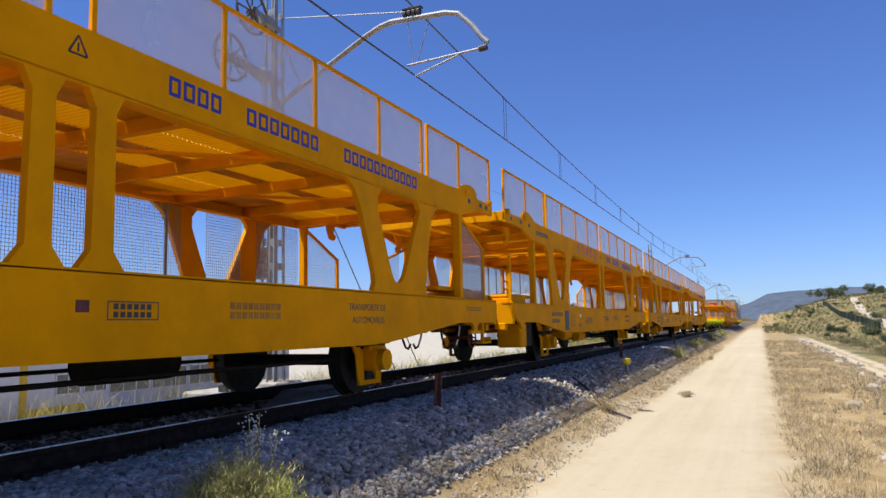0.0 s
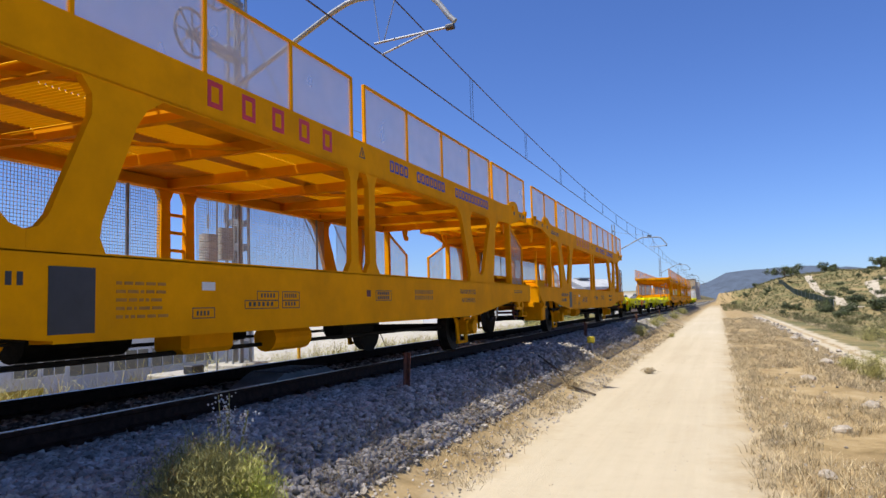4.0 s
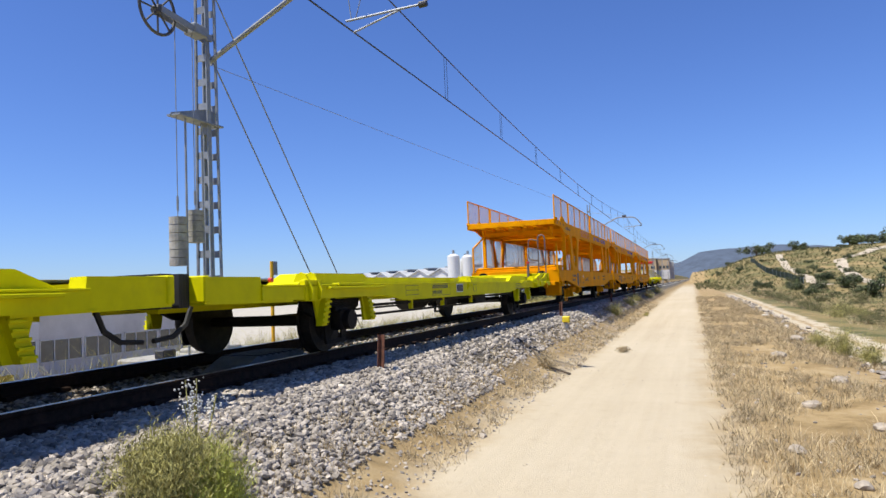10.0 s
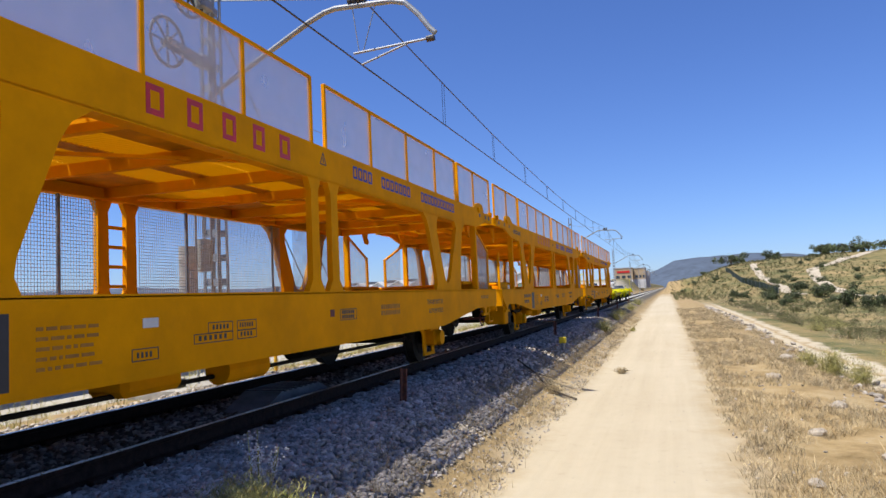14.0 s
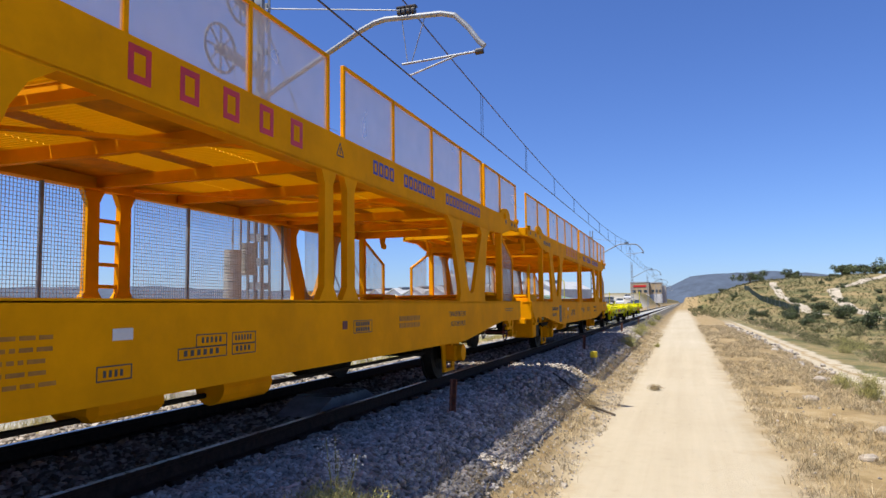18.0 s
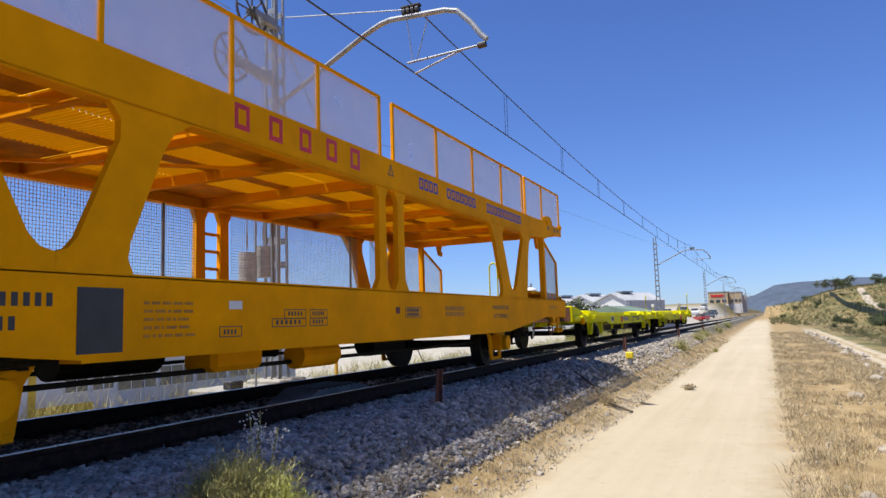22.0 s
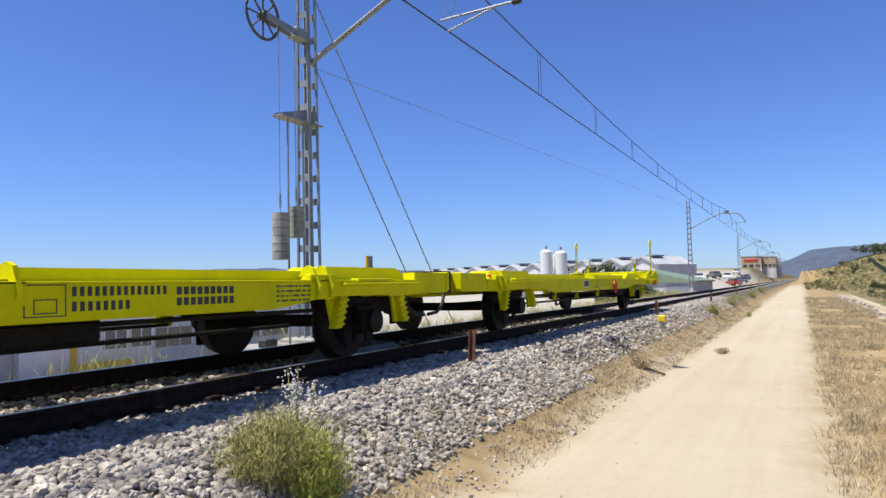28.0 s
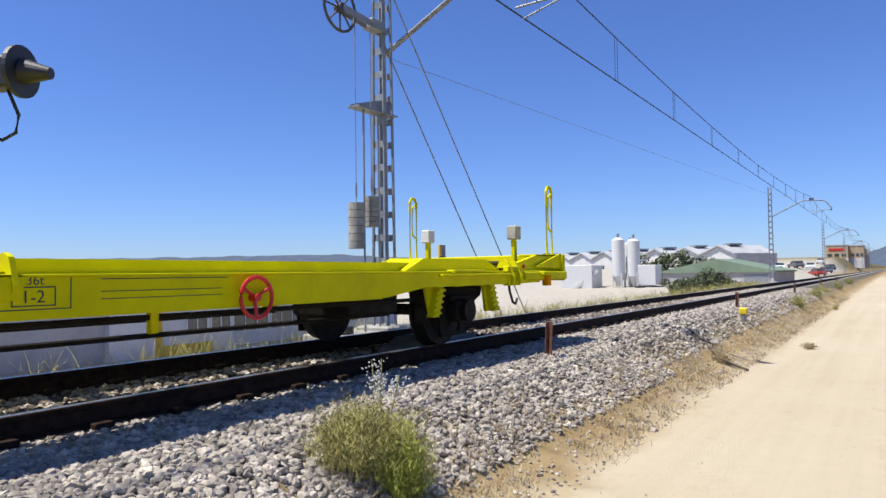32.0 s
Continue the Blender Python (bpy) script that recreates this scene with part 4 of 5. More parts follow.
    for y, s in ((0.0, 1), (L, -1)):
        low = inner != (0.0, 0.0) and (y == 0.0) == (inner[0] > inner[1])
        b = B()
        box(b, -1.36, 1.36, y + s * 0.12, y + s * 0.2, 0.70, 0.94 if low else 1.08, 0.012)
        if low:
            part("end_bulkhead", b, LIME, w)
            for x_in, x_out in ((0.7, 1.2), (-1.2, -0.7)):
                for k in range(4):
                    y_plate = y - s * 0.02 + s * 0.035 * k
                    part("rubber_buffer", box(B(), x_in, x_out, y_plate, y_plate + s * 0.03, 0.66, 0.96), RUBBER, w, "black rubber buffer plate")
            part("brake_hose", tube(B(), [(0.9, y + s * 0.5, 0.66), (0.9, y + s * 0.42, 0.5), (0.9, y + s * 0.25, 0.40), (0.9, y, 0.38)], 0.025), RUBBER, w, "black rubber brake hose")
            continue
        part("end_face", box(B(), -1.3, 1.3, y + s * 0.105, y + s * 0.118, 0.72, 1.05), RUST, w, "rust-brown worn end face")
        plate(b, [(y + s * 0.2, 0.86), (y + s * 0.2, 1.08), (y + s * 1.0, 0.90)], 1.28, 1.31)
        plate(b, [(y + s * 0.2, 0.86), (y + s * 0.2, 1.08), (y + s * 1.0, 0.90)], -1.31, -1.28)
        part("end_bulkhead", b, LIME, w)
        buffers(w, y + s * 0.12, -s * (1.8 if y and not last else 0.75), 0.92, GREASE)
        p = B()
        box(p, -0.7, 0.7, y + s * 0.2, y + s * 1.5, 0.94, 0.99, 0.01)
        part("end_platform", p, STAINED, w, "rust-stained yellow end platform")
    for y0, y1 in ((0.22, ya[0] + 1.0), (ya[1] - 1.0, L - 0.22)):
        part("end_deck", box(B(), -0.715, 0.715, y0, y1, 0.905, 0.93, 0.004), STAINED, w, "rust-stained yellow deck sheet")
        part("wheel_cover", box(B(), -1.33, 1.33, y0 + 0.3, y1, 0.765, 0.785, 0.004), GREASE, w, "dark steel floor over the wheels")
    ends = ((L, -1),) if last else ((0.0, 1),) if first else ((L, -1),)
    for y, s in ends:
        col = LIME
        a = y + s * 0.22
        if not last and not far_rail:
            h = B()
            tube(h, [(1.08, a, 0.96), (1.08, a, 2.12), (1.11, a, 2.19), (1.16, a, 2.22), (1.22, a, 2.22), (1.27, a, 2.18), (1.29, a, 2.10), (1.29, a, 0.96)], 0.022, 10)
            tube(h, [(1.08, a, 2.06), (0.86, a, 2.11), (0.81, a, 2.08), (0.79, a, 2.02), (0.79, a, 1.58), (0.81, a, 1.52), (0.86, a, 1.49), (1.08, a, 1.46)], 0.02, 10)
            part("handrail", h, TUBE, w, "weathered bent tube handrail")
        if not last and far_rail:
            h = B()
            tube(h, [(-0.72, a, 0.96), (-0.72, a, 2.12), (-0.68, a, 2.2), (-0.62, a, 2.22), (-0.55, a, 2.2), (-0.51, a, 2.12), (-0.51, a, 0.96)], 0.022, 10)
            part("handrail", h, LIME, w, "lime-yellow bent tube handrail")
        for x in (1.2, -1.2) if last else ():
            h = B()
            a, c = y + s * 0.22, y + s * 0.72
            tube(h, [(x, a, 1.02), (x, a, 1.98), (x, a + s * 0.05, 2.05), (x, a + s * 0.13, 2.05), (x, a + s * 0.18, 1.98), (x, a + s * 0.18, 1.02)], 0.022, 8)
            tube(h, [(x, a, 1.96), (x - 0.01, a + s * 0.1, 1.9), (x - 0.01, a + s * 0.1, 1.45), (x, a, 1.40)], 0.018, 8)
            part("handrail", h, col, w, "bent tube handrail")
        for x in (0.75, -0.75) if last else () if far_rail else (0.76,):
            h = B()
            yl = y + s * (0.55 if last else 0.26)
            box(h, x - 0.03, x + 0.03, yl - 0.04, yl + 0.04, 0.97, 1.38, 0.005)
            part("lamp_bracket", h, LIME if last else TUBE, w)
            h = B()
            if last:
                box(h, x - 0.08, x + 0.08, yl - 0.08, yl + 0.08, 1.30, 1.50, 0.015)
                part("tail_lamp", h, WHITE if x < 0 else CONCRETE, w, "tail lamp in its holder")
            else:
                box(h, x - 0.04, x + 0.04, yl - 0.05, yl + 0.05, 1.38, 1.44, 0.01)
                part("tail_board", h, RED, w, "small red end marker")
    for y in ya:
        wheelset(w, y)
        axle_guards(w, y, GREASE, 0.66)
        for s in (-1, 1):
            part("spring_carrier", plate(B(), [(y - 0.75, 0.66), (y - 0.72, 0.55), (y - 0.5, 0.46), (y + 0.5, 0.46), (y + 0.72, 0.55), (y + 0.75, 0.66)], s * 1.0, s * 1.05), GREASE, w, "dark spring carrier")
    for xr, zr in ((-0.85, 0.40), (0.85, 0.40), (1.15, 0.55)):
        part("brake_rod", rod(B(), (xr, ya[0] + 0.9, zr), (xr, ya[1] - 0.9, zr), 0.02, 6), GREASE, w, "dark brake rod")
    for yh in (H - 2.6, H - 1.1, H + 0.6):
        part("pipe_hanger", box(B(), 1.12, 1.18, yh - 0.03, yh + 0.03, 0.44, 0.60, 0.006), LIME, w)
    yb = H + 1.7 if last else H
    part("equipment_box", box(B(), 0.5, 1.15, yb + 0.9, yb + 1.7, 0.42, 0.64, 0.03), GREASE, w, "dark equipment box")
    if not last:
        part("brake_cylinder", rod(B(), (0.0, yb - 0.2, 0.52), (0.0, yb + 0.8, 0.52), 0.17, 16), GREASE, w, "dark brake cylinder")
        part("air_reservoir", rod(B(), (0.7, yb + 0.1, 0.5), (0.7, yb + 0.8, 0.5), 0.12, 12), GREASE, w, "dark air tank")
    X = 1.3605
    if last:
        y = L - 7.82
        lettering("words", "Max. 36t", BLACK, w, X, y - 0.0, 0.785, 0.075)
        lettering("words", "1-2", BLACK, w, X, y + 0.14, 0.685, 0.1)
        pr = outline(B(), X, y - 0.03, y + 0.42, 0.645, 0.835, 0.006)
        outline(pr, X, y + 0.09, y + 0.33, 0.665, 0.775, 0.007)
        box(pr, X, X + 0.002, y + 0.6, y + 1.55, 0.81, 0.816)
        box(pr, X, X + 0.002, y + 0.6, y + 1.5, 0.735, 0.74)
        box(pr, X, X + 0.002, y + 0.6, y + 1.5, 0.69, 0.695)
        part("printed_frame", pr, BLACK, w)
    else:
        third = first and far_rail
        c0 = 8.07 if third else 6.2 if first else 5.86
        marks("number_marking", w, BLACK, X, c0, 0.735, 0.76, 0.085, 1, 14, 0.45)
        marks("number_marking", w, BLACK, X, c0, 0.64, 0.45, 0.085, 1, 8, 0.45)
        if first:
            yr = 6.17 if third else 8.73
            ring = B()
            tube(ring, [(X, yr + 0.085 * math.cos(a), 0.715 + 0.085 * math.sin(a)) for a in np.linspace(0, 2 * math.pi, 25)], 0.02, 4)
            for d in (-1, 1):
                plate(ring, [(yr + d * 0.08, 0.73), (yr + d * 0.15, 0.725), (yr + d * 0.10, 0.69), (yr + d * 0.08, 0.69)], X, X + 0.004)
            part("trade_mark_ring", ring, RED, w, "red ring emblem")
            marks("trade_name_shape", w, BLUE, X, yr + 0.24, 0.655, 1.02, 0.14, 1, 9, 0.2, hollow=True)
        if third:
            marks("small_print", w, BLACK, X, 8.90, 0.65, 0.60, 0.16, 2, 9, 0.3)
            marks("small_print", w, BLACK, X, 10.0, 0.64, 0.52, 0.17, 4, 1, 0.1)
            pr = outline(B(), X, 7.76, 8.03, 0.625, 0.825, 0.007)
            outline(pr, X, 7.82, 7.97, 0.645, 0.735, 0.007)
            part("printed_frame", pr, BLACK, w)
        else:
            marks("small_print", w, BLACK, X, H + 3.6, 0.64, 0.7, 0.16, 4, 1, 0.1)
            pr = outline(B(), X, 4.7, 5.2, 0.66, 0.81, 0.007)
            box(pr, X, X + 0.002, 4.71, 5.19, 0.73, 0.737)
            part("printed_frame", pr, BLACK, w)
            pr = outline(B(), X, 8.12, 8.32, 0.66, 0.80, 0.007)
            part("printed_frame", pr, BLACK, w)
        if not first:
            part("printed_frame", outline(B(), X, 5.82, 6.72, 0.63, 0.825, 0.006), BLACK, w)
    yp = (6.98 if last else 8.0) if not first else 5.5
    part("panel_border", box(B(), X, X + 0.003, yp - 0.92, yp - 0.53, 0.665, 0.815), WHITE, w, "white panel border")
    part("notice_panel", box(B(), X + 0.0035, X + 0.006, yp - 0.9, yp - 0.55, 0.68, 0.80), BLACK, w, "black chalk panel")
    return w


TRAIN = []
first_carrier = car_carrier()
for k, y in enumerate((-4.87, 11.76, 28.38, 45.0, 92.86, 109.2, 126.1)):
    ob = first_carrier if k == 0 else copy_thing(first_carrier, pose(TC, y, 0))
    TRAIN.append((ob, y))
for L, y, last, first, inner, axles in ((14.3, 61.62, False, True, (0.0, 1.0), (2.93, 2.1)), (15.97, 76.05, False, False, (1.0, 0.0), (3.0, 3.25)), (13.5, 142.95, False, True, (0.0, 1.0), (2.93, 1.83)), (14.65, 156.58, True, False, (1.0, 0.0), (2.5, 2.8))):
    TRAIN.append((flat_wagon(L, last, first, inner, axles, y > 140), y))


# ---------------------------------------------------------------- overhead line
def lattice_mast(y, x=-3.85, top=7.6, w0=0.34, w1=0.22):
    m = thing("catenary_mast", "grey galvanised lattice mast beside the track", "mast", pose(x, y, 0), "overhead line masts")
    for sx in (-1, 1):
        b = B()
        for sy in (-1, 1):
            bar(b, (sx * w0 / 2, sy * 0.13, -0.45), (sx * w1 / 2, sy * 0.11, top), 0.075, 0.035)
        part("mast_leg", b, GALV, m)
    n = 16
    for k in range(n):
        z = 0.1 + (top - 0.3) * k / n
        w = w0 + (w1 - w0) * z / top
        for sy in (-1, 1):
            part("batten_plate", box(B(), -w / 2, w / 2, sy * 0.12 - 0.006, sy * 0.12 + 0.006, z, z + 0.13), GALV, m)
    f = B()
    box(f, -0.4, 0.4, -0.4, 0.4, -0.75, -0.16, 0.03)
    part("mast_footing", f, CONCRETE, m, "concrete footing")
    return m


def cantilever(m, zj=5.15):
    """The bent tube bracket that holds the contact wire; parts of the mast, in its space."""
    c = B()
    tube(c, [(0.1, 0, zj), (2.1, 0, 6.16), (2.4, 0, 6.28), (2.62, 0, 6.32), (3.7, 0, 6.27), (3.95, 0, 6.2), (4.2, 0, 5.94), (4.38, 0, 5.68), (4.48, 0, 5.58)], 0.05, 10)
    part("bracket_tube", c, GALV, m)
    c = B()
    tube(c, [(0.12, 0, 6.9), (2.9, 0, 6.45)], 0.012, 6)
    part("stay_rod", c, GALV, m)
    c = B()
    for k in range(4):
        rod(c, (2.88 + 0.09 * k, 0, 6.40), (2.94 + 0.09 * k, 0, 6.40), 0.07, 10)
    box(c, 2.86, 3.24, -0.06, 0.06, 6.46, 6.50, 0.01)
    part("insulator", c, BLACK, m, "dark ribbed insulator")
    c = B()
    tube(c, [(4.36, 0, 5.5), (2.95, 0, 5.44)], 0.022, 8)
    tube(c, [(4.0, 0, 5.48), (3.1, 0, 5.22)], 0.018, 8)
    tube(c, [(2.95, 0, 6.3), (3.05, 0.02, 5.44)], 0.009, 6)
    tube(c, [(3.4, 0, 6.28), (3.12, 0.02, 5.44)], 0.009, 6)
    part("steady_arm", c, GALV, m)
    c = B()
    rod(c, (4.47, 0, 5.6), (4.38, 0, 5.5), 0.012, 6)
    rod(c, (4.32, 0, 5.49), (4.46, 0, 5.50), 0.055, 10)
    part("arm_insulator", c, BLACK, m, "dark insulator")


main_mast = lattice_mast(11.0)
cantilever(main_mast)


def tension_gear():
    """Wheels, weights and guides of the wire tensioner, on the near mast."""
    m = main_mast
    for z, y in ((5.64, -1.36), (6.72, -0.8)):
        wh = B()
        tube(wh, [(0.1, y + 0.42 * math.cos(a), z + 0.42 * math.sin(a)) for a in np.linspace(0, 2 * math.pi, 33)], 0.028, 6)
        wheel = part("tension_wheel", wh, IRON, m, "spoked grey tension wheel")
        for k in range(8):
            a = k * math.pi / 4
            part("spoke", rod(B(), (0.1, y, z), (0.1, y + 0.41 * math.cos(a), z + 0.41 * math.sin(a)), 0.018, 6), IRON, wheel)
        part("hub", rod(B(), (0.02, y, z), (0.18, y, z), 0.08, 12), IRON, wheel)
        br = B()
        for x in (0.02, 0.18):
            bar(br, (x, y, z), (x, -0.05, z - 0.1), 0.02, 0.12)
        box(br, -0.05, 0.22, -0.55, -0.2, z - 0.14, z + 0.06, 0.02)
        part("wheel_bracket", br, GALV, m)
    for y, z0, z1 in ((-0.95, 1.3, 2.15), (-0.50, 1.72, 2.3)):
        n = 6
        for k in range(n):
            wt = rod(B(), (0.1, y, z0 + (z1 - z0) * k / n), (0.1, y, z0 + (z1 - z0) * (k + 0.93) / n), 0.15, 18)
            part("weight_disc", wt, CONCRETE, m, "round concrete weight")
        ro = B()
        rod(ro, (0.1, y, z1), (0.1, y, 5.8), 0.008, 6)
        rod(ro, (0.1, y, z1 + 0.1), (0.1, y, z1 + 0.35), 0.02, 6)
        part("weight_rope", ro, GALV, m)
    br = B()
    plate(br, [(-1.0, 3.97), (-0.1, 4.22), (0.2, 4.22), (0.2, 3.95), (-1.0, 3.91)], 0.02, 0.04)
    box(br, -0.06, 0.22, -1.0, 0.2, 3.91, 3.94)
    part("guide_bracket", br, GALV, m)
    g = B()
    rod(g, (0.1, -0.72, -0.3), (0.1, -0.72, 3.92), 0.02, 8)
    rod(g, (0.1, -0.28, -0.3), (0.1, -0.28, 3.92), 0.02, 8)
    part("guide_tube", g, GALV, m)
    st = B()
    rod(st, (0.0, 0.1, 5.35), (0.0, 5.15, -0.6), 0.014, 6)
    rod(st, (0.0, 0.1, 6.75), (0.0, 6.5, -0.6), 0.014, 6)
    part("guy_wire", st, GALV, m)


tension_gear()
for y in (63.0, 115.0, 167.0, 219.0, 271.0):
    mm = lattice_mast(y)
    cantilever(mm)


def wires():
    for name, z0, sag, r, lab in (("contact_wire", 5.32, 0.0, 0.015, "thin dark contact wire over the track"), ("carrier_wire", 6.62, 0.72, 0.014, "sagging carrier wire over the track")):
        b = B()
        pts = []
        for a, c in ((-41, 11), (11, 63), (63, 115), (115, 167), (167, 219), (219, 271)):
            for k in range(16):
                u = k / 16
                pts.append((TC, a + (c - a) * u, z0 - sag * 4 * u * (1 - u)))
        pts.append((TC, 271, z0))
        tube(b, pts, r, 5)
        tagged(part(name, b, BLACK), lab, "wire")
    d = B()
    for a in (11, 63, 115, 167):
        for k in range(1, 10):
            u = k / 10
            for e in (-0.09, 0.09):
                rod(d, (TC, a + 52 * u + e, 5.3), (TC, a + 52 * u + e, 6.62 - 2.88 * u * (1 - u)), 0.006, 4)
    tagged(part("droppers", d, BLACK), "thin droppers between carrier and contact wire", "wire", kind="stuff")
    fw = B()
    tube(fw, [(-4.6, -40, 7.6), (-4.0, 9.9, 6.7)], 0.008, 5)
    tube(fw, [(-4.0, 11, 5.2), (-3.9, 63, 7.0)], 0.006, 5)
    tagged(part("feeder_wire", fw, GALV), "thin grey feeder wire between the masts", "wire")


wires()


# ---------------------------------------------------------------- trackside things
def trackside():
    p0 = None
    for y in (7.9, 20.0, 33.0, 46.0, 59.0):
        b = B()
        bar(b, (0, 0, -0.2), (0.02, 0.05, 0.60), 0.012, 0.075)
        bar(b, (0.03, 0, -0.2), (0.05, 0.05, 0.60), 0.07, 0.012)
        p = part("rail_stub_post", b, RUST, at=pose(0.95, y, -0.38))
        tagged(p, "short rusty iron post leaning in the ballast", "post", "short trackside posts")
    m = thing("track_marker", "small yellow marker on a grey stem by the track", "marker", pose(1.54, 17.6, -0.42))
    part("stem", rod(B(), (0, 0, -0.1), (0, 0, 0.22), 0.05, 10), GALV, m)
    b = B()
    box(b, -0.09, 0.09, -0.06, 0.06, 0.20, 0.36, 0.02)
    part("cap", b, mat("marker_yellow", (0.8, 0.6, 0.02), 0.5), m, "bright yellow cap")
    y = thing("yellow_post", "yellow marker post beyond the track", "post", pose(-4.2, 13.55, -0.4))
    part("pole", rod(B(), (0, 0, -0.2), (0, 0, 1.88), 0.04, 10), mat("post_yellow", (0.75, 0.42, 0.01), 0.5), y)
    part("plate", box(B(), -0.02, 0.02, 0.04, 0.2, 1.58, 1.88), GALV, y)

    br = B()
    tube(br, [(1.25, 13.4, lift(1.25, 13.4) + 0.05), (1.7, 12.9, lift(1.7, 12.9) + 0.07), (2.05, 12.2, lift(2.05, 12.2) + 0.05), (2.55, 11.9, lift(2.55, 11.9) + 0.02)], 0.018, 6)
    rod(br, (1.7, 12.9, lift(1.7, 12.9) + 0.07), (1.95, 13.1, lift(1.95, 13.1) + 0.1), 0.01, 5, 0.004)
    tagged(part("dead_branch", br, BARK), "thin dead branch lying across the path's edge", "branch")

    s = part("cable_slab", box(B(), -4.6, -3.4, 9.5, 12.2, -0.6, -0.24, 0.03), CONCRETE)
    tagged(s, "pale concrete slab round the mast's foot", "slab", kind="structure")
    bx = part("cable_box", box(B(), -3.9, -3.7, 9.6, 9.9, -0.239, -0.10, 0.015), BLACK)
    tagged(bx, "small black cable box on the slab", "box")
    bc = part("track_beacon", plate(B(), [(7.0, -0.17), (7.45, 0.015), (8.4, 0.015), (8.85, -0.17)], -0.95, -0.42), mat("grey_beacon", (0.22, 0.22, 0.21), 0.6, var=0.2))
    tagged(bc, "grey wedge-shaped signal beacon between the rails", "beacon")
    for k in range(7):
        part("rib", box(B(), -0.96, -0.41, 7.5 + 0.13 * k, 7.56 + 0.13 * k, 0.004, 0.03, 0.004), BLACK, bc, "dark cover rib")
    rng = random.Random(9)
    for x, yy, r in ((5.76, 9.5, 0.11), (5.3, 7.0, 0.08), (6.4, 11.5, 0.12), (6.0, 15.0, 0.14), (6.8, 19, 0.16), (5.6, 6.0, 0.07), (6.2, 8.2, 0.09), (2.45, 7.1, 0.05), (2.25, 11.3, 0.05)):
        b = B()
        bmesh.ops.create_icosphere(b, subdivisions=2, radius=r)
        for v in b.verts:
            v.co *= 1 + 0.35 * noise.noise(v.co * 6 / r * 0.16 + Vector((x, yy, 0)))
            v.co.z *= 0.6
        st = part("rock", b, mat("pale_rock", (0.4, 0.344, 0.272), 0.9, var=0.2, scale=9, bump=0.4) if x == 5.76 else bpy.data.materials["pale_rock"], at=pose(x, yy, lift(x, yy) + 0.2 * r, 0, 0, rng.uniform(0, 360)))
        tagged(st, "pale rock lying in the dry grass" if x > 4 else "small stone at the path's edge", "rock", "loose rocks")


trackside()


# ---------------------------------------------------------------- plants
STRAW = mat("dry_grass", (0.48, 0.38, 0.22), 0.8, var=0.3, scale=3, island=0.45)
GREENW = mat("grey_green_weed", (0.4, 0.368, 0.12), 0.75, var=0.3, scale=6, island=0.4)
LIMEW = mat("fresh_green_weed", (0.4, 0.432, 0.072), 0.7, var=0.3, scale=6, island=0.35)
SCRUB = mat("olive_scrub", (0.16, 0.152, 0.06), 0.8, var=0.35, scale=1.5, island=0.4)
FLOWER = mat("white_flowers", (0.6, 0.592, 0.56), 0.7, var=0.1)
LEAF = mat("dark_tree_leaves", (0.084, 0.108, 0.036), 0.7, var=0.4, scale=0.6, island=0.5)


def blades(items, material, name, label, seed=1, kind="stuff"):
    """Thin tapered blades: items of (x, y, z, lean x, lean y, height, width)."""
    rng = np.random.RandomState(seed)
    verts, faces = [], []
    for x, y, z, lx, ly, h, w in items:
        a = rng.rand() * 3.14
        dx, dy = w * math.cos(a), w * math.sin(a)
        i = len(verts)
        verts += [(x - dx, y - dy, z), (x + dx, y + dy, z), (x + lx * 0.4 + dx * 0.7, y + ly * 0.4 + dy * 0.7, z + h * 0.55), (x + lx * 0.4 - dx * 0.7, y + ly * 0.4 - dy * 0.7, z + h * 0.55), (x + lx, y + ly, z + h)]
        faces += [(i, i + 1, i + 2, i + 3), (i + 3, i + 2, i + 4)]
    ob = raw(name, verts, faces, material)
    return ob


def tufts(count, zone, hmin, hmax, seed, dens=1.6):
    rng = np.random.RandomState(seed)
    out = []
    for _ in range(count):
        x = zone[0] + (zone[1] - zone[0]) * rng.rand()
        y = zone[2] + (zone[3] - zone[2]) * rng.rand() ** dens
        if noise.noise((x * 0.8, y * 0.5, seed)) < -0.22:
            continue
        z = lift(x, y) - 0.01
        h0 = hmin + (hmax - hmin) * rng.rand()
        for _ in range(12):
            a, l = rng.rand() * 6.28, rng.rand() * 1.6
            h = h0 * (0.5 + 0.6 * rng.rand())
            out.append((x + 0.05 * rng.randn(), y + 0.05 * rng.randn(), z, l * h * math.cos(a), l * h * math.sin(a), h, 0.0022 + 0.0012 * y / 10))
    return out


tagged(blades(tufts(2600, (1.35, 2.5, 2.5, 45), 0.03, 0.13, 2), STRAW, "dry_grass", ""), "short dry straw grass along the ballast's foot", "grass", kind="stuff")
tagged(blades(tufts(9500, (4.75, 7.7, 3, 60), 0.03, 0.17, 3), STRAW, "dry_grass", ""), "dry straw grass on the verge beyond the path", "grass", kind="stuff")
tagged(blades(tufts(2200, (9.6, 22, 12, 120), 0.08, 0.3, 5, 1.3), STRAW, "dry_grass", ""), "dry straw grass on the slope below the hill", "grass", kind="stuff")
tagged(blades(tufts(4200, (12, 44, 70, 215), 0.2, 0.6, 15, 1.0), SCRUB, "hill_scrub", ""), "low olive scrub and dry grass on the hillside", "scrub", kind="stuff")
tagged(blades(tufts(900, (4.9, 14, 100, 226), 0.2, 0.6, 17, 1.0), SCRUB, "bank_scrub", ""), "low olive scrub on the bank beyond the path", "scrub", kind="stuff")
